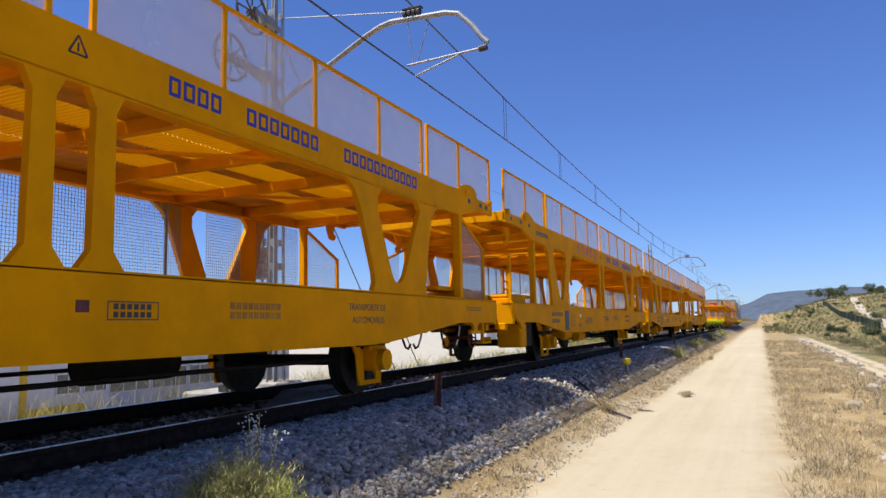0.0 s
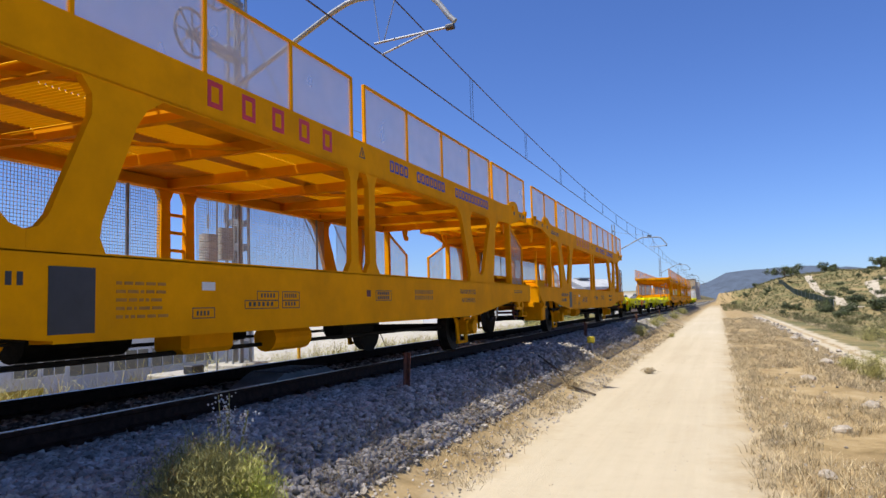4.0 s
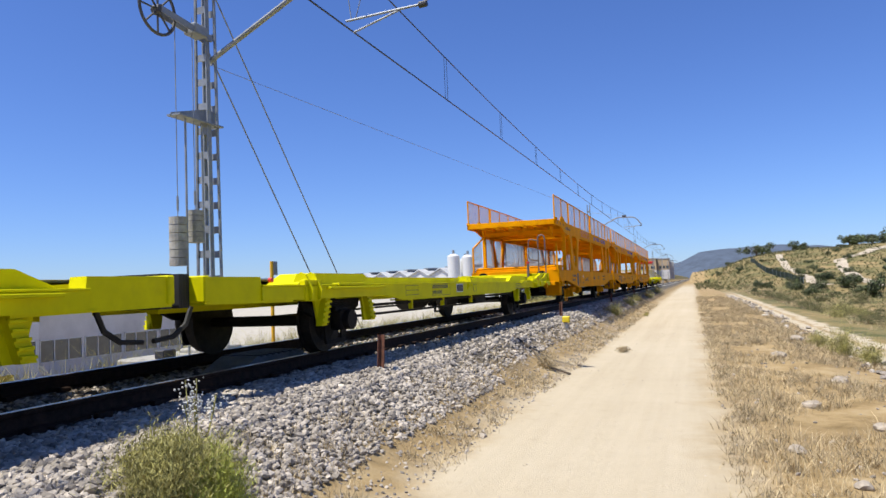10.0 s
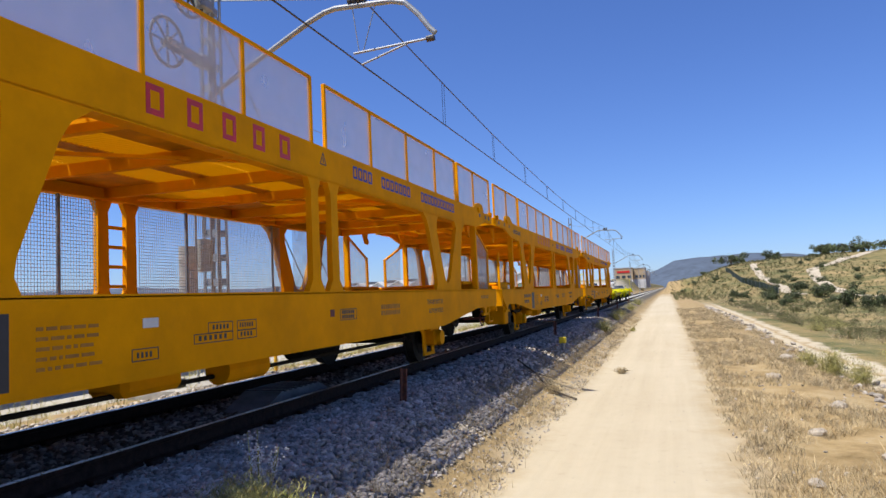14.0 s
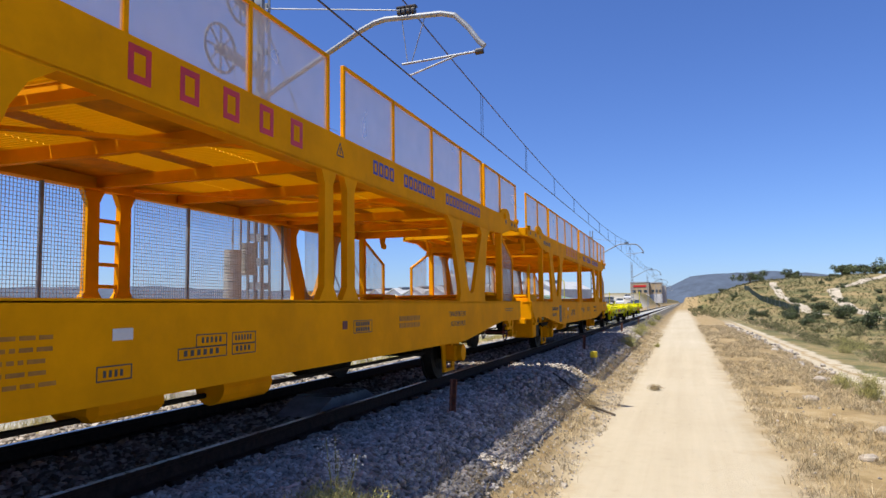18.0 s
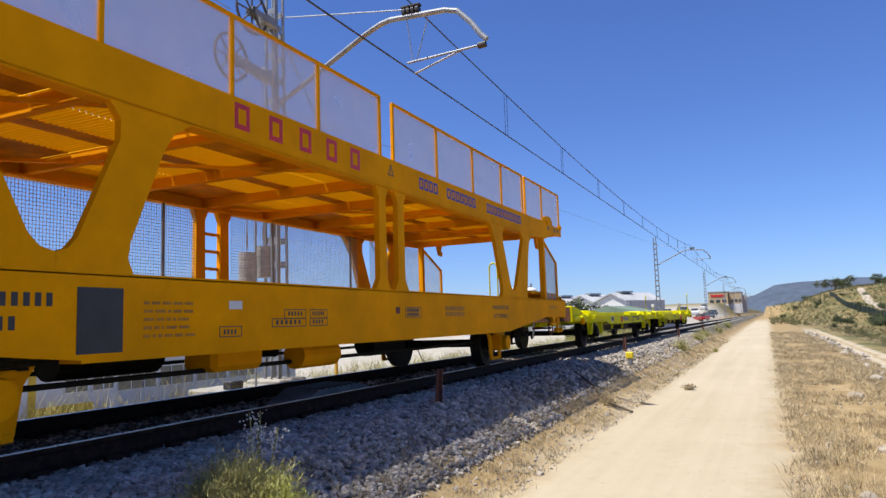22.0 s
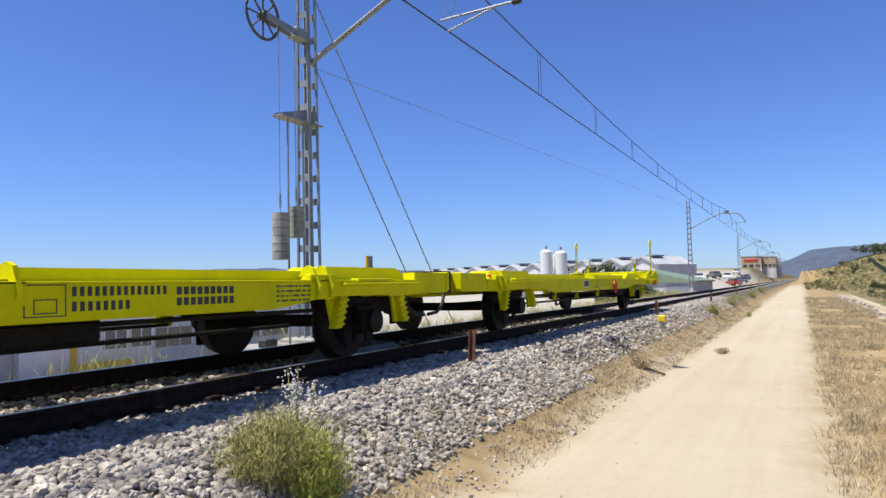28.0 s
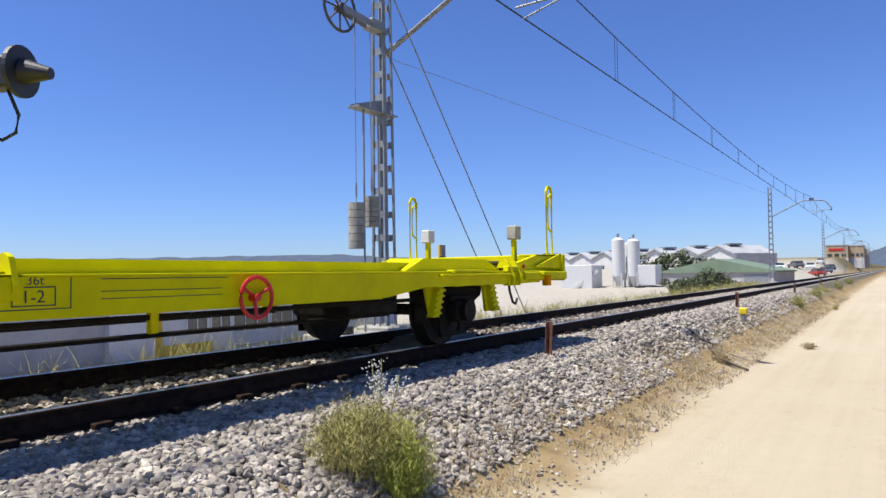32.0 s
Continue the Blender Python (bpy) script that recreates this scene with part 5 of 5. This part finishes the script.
tagged(blades(tufts(1500, (10, 26, 22, 90), 0.15, 0.45, 16, 1.0), SCRUB, "hill_scrub", ""), "low olive scrub on the flat below the hill", "scrub", kind="stuff")
tagged(blades(tufts(2000, (-7.5, -3.3, 4, 60), 0.15, 0.6, 6, 1.3), GREENW, "dry_grass", ""), "tall dry weeds beyond the track", "grass", kind="stuff")


def weed_bush(x, y, r, h, n, material, label, seed, lean=0.75):
    rng = np.random.RandomState(seed)
    z = lift(x, y)
    it, leaf = [], []
    for _ in range(n):
        a, e = rng.rand() * 6.28, math.asin(rng.rand() ** 0.8)
        lump = 1 + 0.30 * noise.noise((2.2 * math.cos(a) + seed, 2.2 * math.sin(a), 2.5 * e)) + 0.08 * rng.randn()
        reach = (0.55 + 0.45 * rng.rand() ** 0.6) * lump
        ex, ey, ez = r * reach * math.cos(e) * math.cos(a), r * reach * math.cos(e) * math.sin(a), h * reach * (0.12 + 0.88 * math.sin(e))
        sx, sy = 0.22 * r * rng.randn(), 0.22 * r * rng.randn()
        it.append((x + sx, y + sy, z - 0.02, ex - sx, ey - sy, ez, 0.0012 + 0.00009 * y))
        for _ in range(7):
            k = 0.45 + 0.57 * rng.rand()
            q = k * k
            leaf.append((x + sx + (ex - sx) * q + 0.012 * rng.randn(), y + sy + (ey - sy) * q + 0.012 * rng.randn(), z + ez * k, 0.018 * rng.randn(), 0.018 * rng.randn(), 0.012 + 0.022 * rng.rand(), 0.0022 + 0.00016 * y))
    t = thing("weed_bush", label, "bush")
    for nm, some in (("stalk_mass", it), ("foliage", leaf)):
        o = blades(some, material, nm, "", seed)
        o.parent = t
        tagged(o, kind="stuff")
    return t


weed_bush(1.57, 3.68, 0.47, 0.42, 3600, GREENW, "bushy grey-green weed at the ballast's foot", 11, 0.9)
weed_bush(1.86, 3.72, 0.24, 0.48, 1200, LIMEW, "fresh green weed with thin upright stems", 12, 0.5)


def flower_stalks():
    rng = np.random.RandomState(3)
    t = thing("flowering_weed", "dry upright weed with small white flowers", "weed", pose(1.36, 4.15, lift(1.36, 4.15)))
    st, fl = B(), B()
    for k in range(7):
        x, y = 0.06 * rng.randn(), 0.06 * rng.randn()
        h = 0.34 + 0.16 * rng.rand()
        tube(st, [(x * 0.4, y * 0.4, 0), (x, y, h * 0.6), (x * 1.3, y * 1.3, h)], 0.004, 4)
        for j in range(26):
            u = 0.55 + 0.45 * rng.rand()
            bmesh.ops.create_icosphere(fl, subdivisions=1, radius=0.005 + 0.005 * rng.rand(), matrix=Matrix.Translation((x * u * 1.3 + 0.03 * rng.randn(), y * u * 1.3 + 0.03 * rng.randn(), h * u)))
    tagged(part("stalk_mass", st, GREENW, t), kind="stuff")
    tagged(part("blossom", fl, FLOWER, t, "small white flowers"), kind="stuff")


flower_stalks()
for k, (x, y, r, h, n) in enumerate(((1.7, 27, 0.55, 0.55, 260), (1.6, 35, 0.6, 0.6, 260), (1.5, 40, 0.5, 0.5, 200), (1.6, 50, 0.7, 0.6, 200), (2.1, 12.2, 0.3, 0.3, 200), (3.05, 15.7, 0.2, 0.14, 120), (2.6, 31, 0.2, 0.2, 80), (1.5, 64, 0.8, 0.7, 200))):
    weed_bush(x, y, r, h, n, STRAW if k in (4, 5) else GREENW, "low dry weed tuft beside the path" if k in (4, 5) else "rounded grey-green weed beside the track", 20 + k)
for k, (x, y, r, h, n) in enumerate(((9.6, 20.5, 0.6, 0.6, 260), (10.4, 18.5, 0.5, 0.5, 220), (11.5, 24, 0.7, 0.5, 200), (10.2, 34, 0.9, 0.6, 200), (7.3, 16.4, 0.45, 0.7, 420), (7.6, 15.4, 0.4, 0.55, 360), (7.2, 18.5, 0.4, 0.45, 260), (13, 45, 1.2, 0.7, 260), (15, 60, 1.6, 0.9, 260))):
    weed_bush(x, y, r, h, n, GREENW, "green shrub on the dry slope beyond the dirt track", 40 + k)


rng_s = random.Random(21)
for k in range(34):
    y = rng_s.uniform(28, 95)
    weed_bush(10.0 + rng_s.random() * (3 + y * 0.13), y, rng_s.uniform(0.6, 1.3), rng_s.uniform(0.3, 0.7), 240, SCRUB, "low green scrub at the foot of the hill", 500 + k)


def leafy_tree(x, y, size, seed, wide=1.0, label="dark rounded oak on the dry hillside"):
    rng = np.random.RandomState(seed)
    z = lift(x, y)
    t = thing("tree", label, "tree", pose(x, y, z - 0.1), "trees")
    tr = B()
    tube(tr, [(0, 0, 0), (0.02 * size, 0, size * 0.2), (0.0, 0.03 * size, size * 0.45)], 0.045 * size, 7)
    for k in range(5):
        a = k * 1.3 + rng.rand()
        rod(tr, (0, 0, size * 0.25), (0.3 * size * wide * math.cos(a), 0.3 * size * math.sin(a), size * (0.5 + 0.2 * rng.rand())), 0.022 * size, 5, 0.008 * size)
    part("trunk", tr, BARK, t)
    verts, faces = [], []
    mid = 0.40 if size < 4.5 else 0.5
    blobs = [(0.24 * size * wide * rng.randn(), 0.24 * size * wide * rng.randn(), size * (mid + 0.14 * rng.randn()), size * (0.20 + 0.12 * rng.rand())) for _ in range(11)]
    for bx, by, bz, br in blobs:
        for _ in range(120):
            v = rng.randn(3)
            v /= np.linalg.norm(v)
            c = np.array((bx, by, max(bz, 0.17 * size))) + v * br * (0.6 + 0.5 * rng.rand()) * np.array((1, 1, 0.8))
            u1 = np.cross(v, rng.randn(3))
            u1 /= np.linalg.norm(u1)
            u2 = np.cross(v, u1) + 0.5 * v
            s = 0.033 * size * (0.5 + 0.9 * rng.rand())
            i = len(verts)
            verts += [tuple(c - u1 * s), tuple(c + u2 * s), tuple(c + u1 * s), tuple(c - u2 * s)]
            faces.append((i, i + 1, i + 2, i + 3))
    o = raw("crown", verts, faces, LEAF)
    o.parent = t
    return t


rng_t = random.Random(7)
for k, (x, y, h) in enumerate(((21.8, 110.7, 3.0), (22.8, 101.9, 3.6), (25.2, 108.5, 2.6), (21.6, 81.7, 3.2), (22.6, 77.5, 2.6), (24.5, 80, 2.4), (27.0, 84, 2.6), (19.9, 101, 2.2), (30.0, 97, 2.8), (17.6, 92, 1.8), (34, 92, 2.6), (38, 98, 3.0))):
    leafy_tree(x, y, 0.72 * h, 600 + k, 0.75, "upright green shrub on the dry slope")
for k in range(64):
    y = rng_t.uniform(85, 205)
    x = 4.5 + y * math.tan(radians(rng_t.uniform(1.5, 17))) + rng_t.uniform(2, 6)
    leafy_tree(x, y, rng_t.uniform(0.6, 1.5), 100 + k, 1.1, "small dark shrub on the dry hillside")
for k, (x, y, h) in enumerate(((19.4, 187, 4.2), (21.2, 192, 3.6), (30.3, 203, 3.4), (32.0, 206, 2.8), (40.6, 193, 4.0), (43.0, 196, 4.4), (45.5, 192, 4.8), (48.0, 194, 4.6), (50.5, 191, 3.8), (57, 200, 3.6), (66, 200, 4.2), (11.5, 205, 2.2), (13.5, 200, 1.8), (8.2, 208, 1.6))):
    leafy_tree(x, y, 0.9 * h, 200 + k, 1.7)


# ---------------------------------------------------------------- distance
def dirt_track(points, width, label):
    """A pale track laid over the ground along the points (x, y)."""
    verts, faces = [], []
    pts = []
    for (xa, ya), (xb, yb) in zip(points, points[1:]):
        pts += [Vector((xa + (xb - xa) * k / 14, ya + (yb - ya) * k / 14)) for k in range(14)]
    for i, p in enumerate(pts):
        d = (pts[min(i + 1, len(pts) - 1)] - pts[max(i - 1, 0)]).normalized()
        wd = width * (0.85 + 0.3 * noise.noise((i * 0.3, 0, 7)))
        for s in (-1, -0.3, 0.3, 1):
            q = p + Vector((-d.y, d.x)) * s * wd / 2
            verts.append((q.x, q.y, lift(q.x, q.y) + 0.12))
    for i in range(len(pts) - 1):
        for j in range(3):
            a = i * 4 + j
            faces.append((a, a + 1, a + 5, a + 4))
    tagged(raw("dirt_track", verts, faces, PALE, True), label, "dirt track", kind="structure")


PALE = mat("pale_dirt", (0.448, 0.384, 0.288), 0.95, var=0.15, scale=0.5)
dirt_track(((52, 190), (44.6, 177), (36.6, 160), (31.4, 154), (28.9, 135), (27.1, 118.4), (27.3, 109), (29.2, 104.6), (35.2, 100.4), (48, 100)), 2.3, "pale dirt track climbing the dry hillside")
dirt_track(((24, 182), (23.1, 174), (20.9, 144.6), (20.7, 119.4), (20.4, 110.4), (21.5, 104)), 1.7, "pale dirt track on the dry hillside")


def screen_fence():
    f = thing("screened_fence", "dark green netted fence along the foot of the hill", "fence")
    line = ((16.9, 171.0), (16.4, 132.5), (18.0, 115.7), (19.0, 106.0))
    pts = [(xa + (xb - xa) * k / 6, ya + (yb - ya) * k / 6) for (xa, ya), (xb, yb) in zip(line, line[1:]) for k in range(6)]
    net = mat("dark_green_net", (0.025, 0.055, 0.035), 0.8, var=0.25, scale=2)
    for i, (x, y) in enumerate(pts):
        part("post", rod(B(), (x, y, lift(x, y) - 0.2), (x, y, lift(x, y) + 1.05), 0.03, 8), GALV, f)
        if i:
            xa, ya = pts[i - 1]
            za, zb = lift(xa, ya), lift(x, y)
            me = B()
            vs = [me.verts.new(p) for p in ((xa, ya, za + 0.1), (x, y, zb + 0.1), (x, y, zb + 1.0), (xa, ya, za + 1.0))]
            me.faces.new(vs)
            bmesh.ops.solidify(me, geom=me.faces[:], thickness=0.012)
            part("net_panel", me, net, f)


screen_fence()


def mountain():
    # the blue-grey base colour carries the haze of distance
    m = mat("haze_tinted_mountain", (0.068, 0.092, 0.132), 1.0, var=0.16, scale=0.03)
    verts, faces = [], []
    n = 240
    for i in range(n + 1):
        a = radians(-70 + 160 * i / n)  # from +y, clockwise to the right
        deg = math.degrees(a)
        el = float(np.interp(deg, (-60, -42, -34, -25, -15, -6, -2.5, -0.8, 0.7, 2.1, 4.4, 6.7, 9, 12, 20, 60), (1.5, 1.75, 1.35, 1.3, 0.9, 0.6, 0.85, 1.35, 1.95, 2.2, 2.2, 2.25, 2.0, 1.6, 1.2, 1.0)))
        top = 2600 * math.tan(radians(el)) + 5 * noise.noise((deg * 0.6, 0, 0)) + 3 * noise.noise((deg * 1.7, 0, 4))
        for d, h in ((2300, -10), (2450, top * 0.55), (2600, top), (2750, top * 0.5)):
            verts.append((d * math.sin(a), d * math.cos(a), h))
    for i in range(n):
        for j in range(3):
            a = i * 4 + j
            faces.append((a, a + 1, a + 5, a + 4))
    tagged(raw("mountain", verts, faces, m, True), "mountain ridge on the horizon, distance haze in its blue-grey colour", "mountain", kind="structure")


mountain()

WALLW = mat("white_render", (0.576, 0.568, 0.56), 0.8, var=0.08, scale=0.6, bump=0.1)
WALLG = mat("grey_block_wall", (0.416, 0.4, 0.392), 0.85, var=0.1, scale=0.5, bump=0.15)
WALLO = mat("ochre_brick_wall", (0.496, 0.368, 0.224), 0.85, var=0.15, scale=0.5)
ROOFG = mat("pale_sheet_roof", (0.44, 0.448, 0.456), 0.6, var=0.12, scale=0.4)
GREENR = mat("green_sheet_roof", (0.176, 0.24, 0.16), 0.6, var=0.1, scale=0.4)
YELLOWP = mat("yellow_trim_paint", (0.576, 0.36, 0.016), 0.6, var=0.1)
GLASS = mat("dark_window_glass", (0.05, 0.06, 0.065), 0.12, var=0.2, scale=1.0, spec=0.8)
ALU = mat("pale_window_frame", (0.62, 0.63, 0.63), 0.45, metal=0.2)


def window(parent, x, y0, y1, z0, z1, panes=2):
    """A window in a wall that faces +x."""
    f = B()
    t = 0.06
    for q in ((y0, y1, z0, z0 + t), (y0, y1, z1 - t, z1), (y0, y0 + t, z0, z1), (y1 - t, y1, z0, z1)):
        box(f, x, x + 0.06, *q)
    for k in range(1, panes):
        y = y0 + (y1 - y0) * k / panes
        box(f, x, x + 0.055, y - t / 2, y + t / 2, z0, z1)
    fr = part("window", f, ALU, parent)
    part("pane", box(B(), x + 0.005, x + 0.02, y0 + t, y1 - t, z0 + t, z1 - t), GLASS, fr, "dark window glass")


def works_building():
    """The pale workshop below the line, with a yellow frame and two rows of windows."""
    m = thing("workshop_building", "pale grey workshop with a window band and yellow trim", "building", pose(-29, -5.4, -3.4))
    b = B()
    box(b, -14, 0, -8, 26.1, 0, 4.6)
    part("grey_wall", b, WALLG, m)
    b = B()
    box(b, -12, 0.4, 26.1, 28.7, 0, 4.4)
    part("white_wall", b, WALLW, m)
    b = B()
    box(b, -14, 0.3, 28.7, 34.0, 0, 4.2)
    box(b, -14, -0.9, 34.0, 52, 0, 4.1)
    part("front_wall", b, WALLW, m)
    b = B()
    box(b, 0.3, 0.42, 28.7, 29.1, 0, 4.2)
    box(b, 0.3, 0.42, 29.1, 32.4, 0.0, 0.55)
    part("yellow_trim", b, YELLOWP, m, "yellow painted trim")
    for y in (30.7, 32.35):
        window(m, 0.3, y, y + 1.45, 1.1, 2.2, 2)
    for k in range(4):
        window(m, -0.9, 35.0 + k * 3.1, 37.9 + k * 3.1, 0.8, 2.1, 3)
    r = B()
    box(r, -14.3, 0.7, -8.3, 52.3, 4.61, 4.85)
    part("roof", r, ROOFG, m)


works_building()


def silos():
    m = thing("silo_plant", "white cement silos on legs with a white cabin", "silo", pose(-28, 95, -3.2))
    for k, (x, y, h) in enumerate(((0.5, 0, 8.4), (2.45, 0.6, 8.2), (1.5, 2.4, 7.9))):
        b = B()
        rod(b, (x, y, 3.4), (x, y, h), 0.88, 22)
        rod(b, (x, y, h), (x, y, h + 0.35), 0.88, 22, 0.4)
        rod(b, (x, y, 2.0), (x, y, 3.4), 0.25, 22, 0.88)
        part("silo", b, WHITE, m)
        for q in range(4):
            a = 0.8 + q * 1.57
            part("leg", rod(B(), (x + 0.9 * math.cos(a), y + 0.9 * math.sin(a), -0.5), (x + 0.9 * math.cos(a), y + 0.9 * math.sin(a), 3.8), 0.1, 6), WHITE, m)
        part("filter", rod(B(), (x, y, h + 0.35), (x, y, h + 0.9), 0.18, 8), GALV, m)
    part("hopper_house", box(B(), -7.2, -2.6, -2, 2, -0.5, 5.0, 0.05), WHITE, m)
    part("conveyor", bar(B(), (-7.0, -2.4, 0.3), (-2.0, -1.2, 4.2), 0.7, 0.4), WHITE, m)
    part("control_cabin", box(B(), 3.2, 5.6, 0, 3, 2.2, 4.9, 0.05), WHITE, m)
    part("tank", rod(B(), (3.6, -0.5, -0.4), (3.6, -0.5, 2.0), 0.7, 16), BLACK, m, "black round tank")


silos()


def factory_halls():
    """A long row of white gabled halls, one behind the other."""
    m = thing("factory_halls", "long row of white factory halls with pitched roofs", "building", pose(-124, 232, -2.5, 0, 0, -122.3))
    n = 11
    for k in range(n):
        y0 = k * 10.6
        a = [(y0, 0), (y0 + 10.6, 0), (y0 + 10.6, 6.9), (y0 + 6.0, 8.9), (y0, 6.9)]
        hall = part("hall", plate(B(), a, -13, 0), WALLW, m)
        r = B()
        plate(r, [(y0 - 0.1, 6.92), (y0 + 6.0, 8.95), (y0 + 10.7, 6.92), (y0 + 10.7, 7.2), (y0 + 6.0, 9.25), (y0 - 0.1, 7.2)], -13.3, 0.6)
        part("roof", r, ROOFG, hall, "pale sheet roof")
        window(m, 0.02, y0 + 4, y0 + 6, 3.6, 5.2, 2)
        part("roof_vent", box(B(), -6, -2, y0 + 5.2, y0 + 7.2, 9.2, 9.6, 0.03), GALV, m)
    part("side_wall", box(B(), -13, -0.2, n * 10.6, n * 10.6 + 0.3, 0, 6.9), WALLG, m, "grey rendered side wall")
    part("porch", box(B(), 0.05, 4, (n - 3) * 10.6, (n - 1) * 10.6, 0, 3.2, 0.05), WALLG, m)
    g = thing("green_shed", "low green sheet-roofed shed beside bushes", "building", pose(-17, 106, -2.4, 0, 0, -100))
    part("wall", box(B(), -9, 0, -8, 8, 0, 2.9), WALLG, g)
    part("roof", plate(B(), [(-8.3, 2.9), (8.3, 2.9), (8.3, 3.1), (0, 4.9), (-8.3, 3.1)], -9.3, 0.3), GREENR, g)
    part("door", box(B(), 0.0, 0.06, 4, 7.2, 0, 2.6), GALV, g)
    for x0, x1, y, top, lab in ((-18.1, -10.2, 320, 10.0, "ochre industrial building with a red sign beside the line"), (-9.9, -4.9, 322, 9.7, "ochre industrial building with a flat roof beside the line")):
        o = thing("ochre_building", lab, "building", pose(x0, y, 0), "ochre buildings")
        wd = x1 - x0
        part("wall", box(B(), 0, wd, 0, 18, 1.0, top), WALLO, o)
        part("parapet", box(B(), -0.15, wd + 0.15, -0.15, 18.15, top + 0.004, top + 0.35), ROOFG, o)
        part("plinth", box(B(), -0.06, wd + 0.06, -0.06, -0.004, 1.0, 4.9), WALLW, o, "pale ground storey front")
        for k in range(3):
            part("window", box(B(), 0.7 + 0.31 * wd * k, 0.7 + 0.31 * wd * k + 0.2 * wd, -0.1, -0.02, 5.6, 6.8), GLASS, o, "dark window opening")
        if wd > 6:
            part("sign", box(B(), 1.2, wd - 1.2, -0.16, -0.02, 8.0, 8.9), RED, o, "plain red sign board")
        else:
            part("annex", box(B(), wd + 0.01, wd + 1.6, 2, 16, 1.0, 8.6), WALLG, o, "grey sheeted annex")


factory_halls()


def parked_car(x, y, rz, colour, label):
    c = thing("car", label, "car", pose(x, y, lift(x, y), 0, 0, rz), "parked cars")
    m = mat("car_paint", colour, 0.3, var=0.05)
    part("body", plate(B(), [(-2.1, 0.3), (2.1, 0.3), (2.15, 0.75), (1.2, 0.9), (-2.0, 0.95), (-2.15, 0.6)], -0.85, 0.85), m, c)
    part("cabin", plate(B(), [(-1.9, 0.93), (1.1, 0.9), (0.5, 1.42), (-1.5, 1.45)], -0.72, 0.72), GLASS, c, "dark glazed cabin")
    part("roof", box(B(), -0.7, 0.7, -1.4, 0.45, 1.43, 1.48, 0.02), m, c)
    for wy in (-1.3, 1.3):
        for s in (-1, 1):
            part("wheel", rod(B(), (s * 0.7, wy, 0.3), (s * 0.88, wy, 0.3), 0.3, 14), RUBBER, c)


for k, (x, y, colour, lab) in enumerate(((-9.5, 118, (0.8, 0.8, 0.8), "white parked car by the works road"), (-7.6, 150, (0.35, 0.03, 0.03), "dark red parked car by the works road"), (-10.5, 170, (0.75, 0.76, 0.78), "silver parked car by the works road"), (-9, 200, (0.1, 0.12, 0.16), "dark parked car by the works road"), (-12, 215, (0.7, 0.7, 0.7), "white parked van by the works road"), (-12.5, 132, (0.08, 0.09, 0.11), "dark parked car by the works road"), (-13.5, 146, (0.78, 0.78, 0.78), "white parked car by the works road"), (-12, 158, (0.12, 0.12, 0.13), "dark parked car by the works road"), (-14, 184, (0.6, 0.62, 0.64), "silver parked car by the works road"), (-8.2, 176, (0.15, 0.16, 0.2), "dark parked car by the works road"))):
    parked_car(x, y, 8 + 20 * (k % 2), colour, lab)
for k, (x, y, s) in enumerate(((-15, 80, 2.9), (-13.8, 84, 3.2), (-13, 89, 3.5), (-16.5, 84, 2.8), (-28, 118, 5.5), (-25, 122, 5))):
    leafy_tree(x, y, s, 300 + k, 1.4, "leafy green bush below the railway")


def warning_lamp():
    """A dark warning lamp on an arm, with a loose cable; its post stands out of view."""
    t = thing("warning_lamp", "dark warning lamp with round backplate and loose cable", "signal lamp", pose(-0.49, 2.57, 2.24, 0, 0, 118))
    part("backplate", rod(B(), (0, -0.01, 0), (0, 0.02, 0), 0.18, 28), BLACK, t)
    part("hood", rod(B(), (0, -0.02, 0), (0, -0.21, -0.02), 0.09, 18, 0.04), BLACK, t)
    part("housing", box(B(), -0.09, 0.09, 0.02, 0.34, -0.12, 0.1, 0.02), BLACK, t)
    part("cable", tube(B(), [(0, 0.1, -0.12), (0, 0.02, -0.3), (0, 0.04, -0.42), (0, 0.14, -0.47), (0, 0.28, -0.40), (0, 0.42, -0.25)], 0.012, 6), RUBBER, t)
    part("arm", rod(B(), (0, 0.3, 0), (0, 1.2, 0), 0.03, 10), GALV, t)
    part("pole", rod(B(), (0, 1.2, -2.7), (0, 1.2, 0.4), 0.055, 12), GALV, t)


warning_lamp()


# ---------------------------------------------------------------- what moves
def motions():
    step, t = [0.0], 0.0
    while t < 32.0:
        v = travelled(min(32.0, t + 0.1)) - travelled(t)
        n = max(1, min(6, int(FPS * 0.1 * math.radians(80) * 0.40 / max(v, 0.05))))
        t = min(32.0, t + n / FPS)
        step.append(t)
    for ob, y in TRAIN:
        walk(ob, [(t, pose(TC, y - s, 0)) for t, s in TRAVEL])
        for w in [c for c in ob.children if c.name.startswith("wheelset")]:
            at = w.matrix_basis.translation.copy()
            walk(w, [(t, Matrix.Translation(at) @ Matrix.Rotation(travelled(t) / 0.40, 4, "X")) for t in step])


motions()
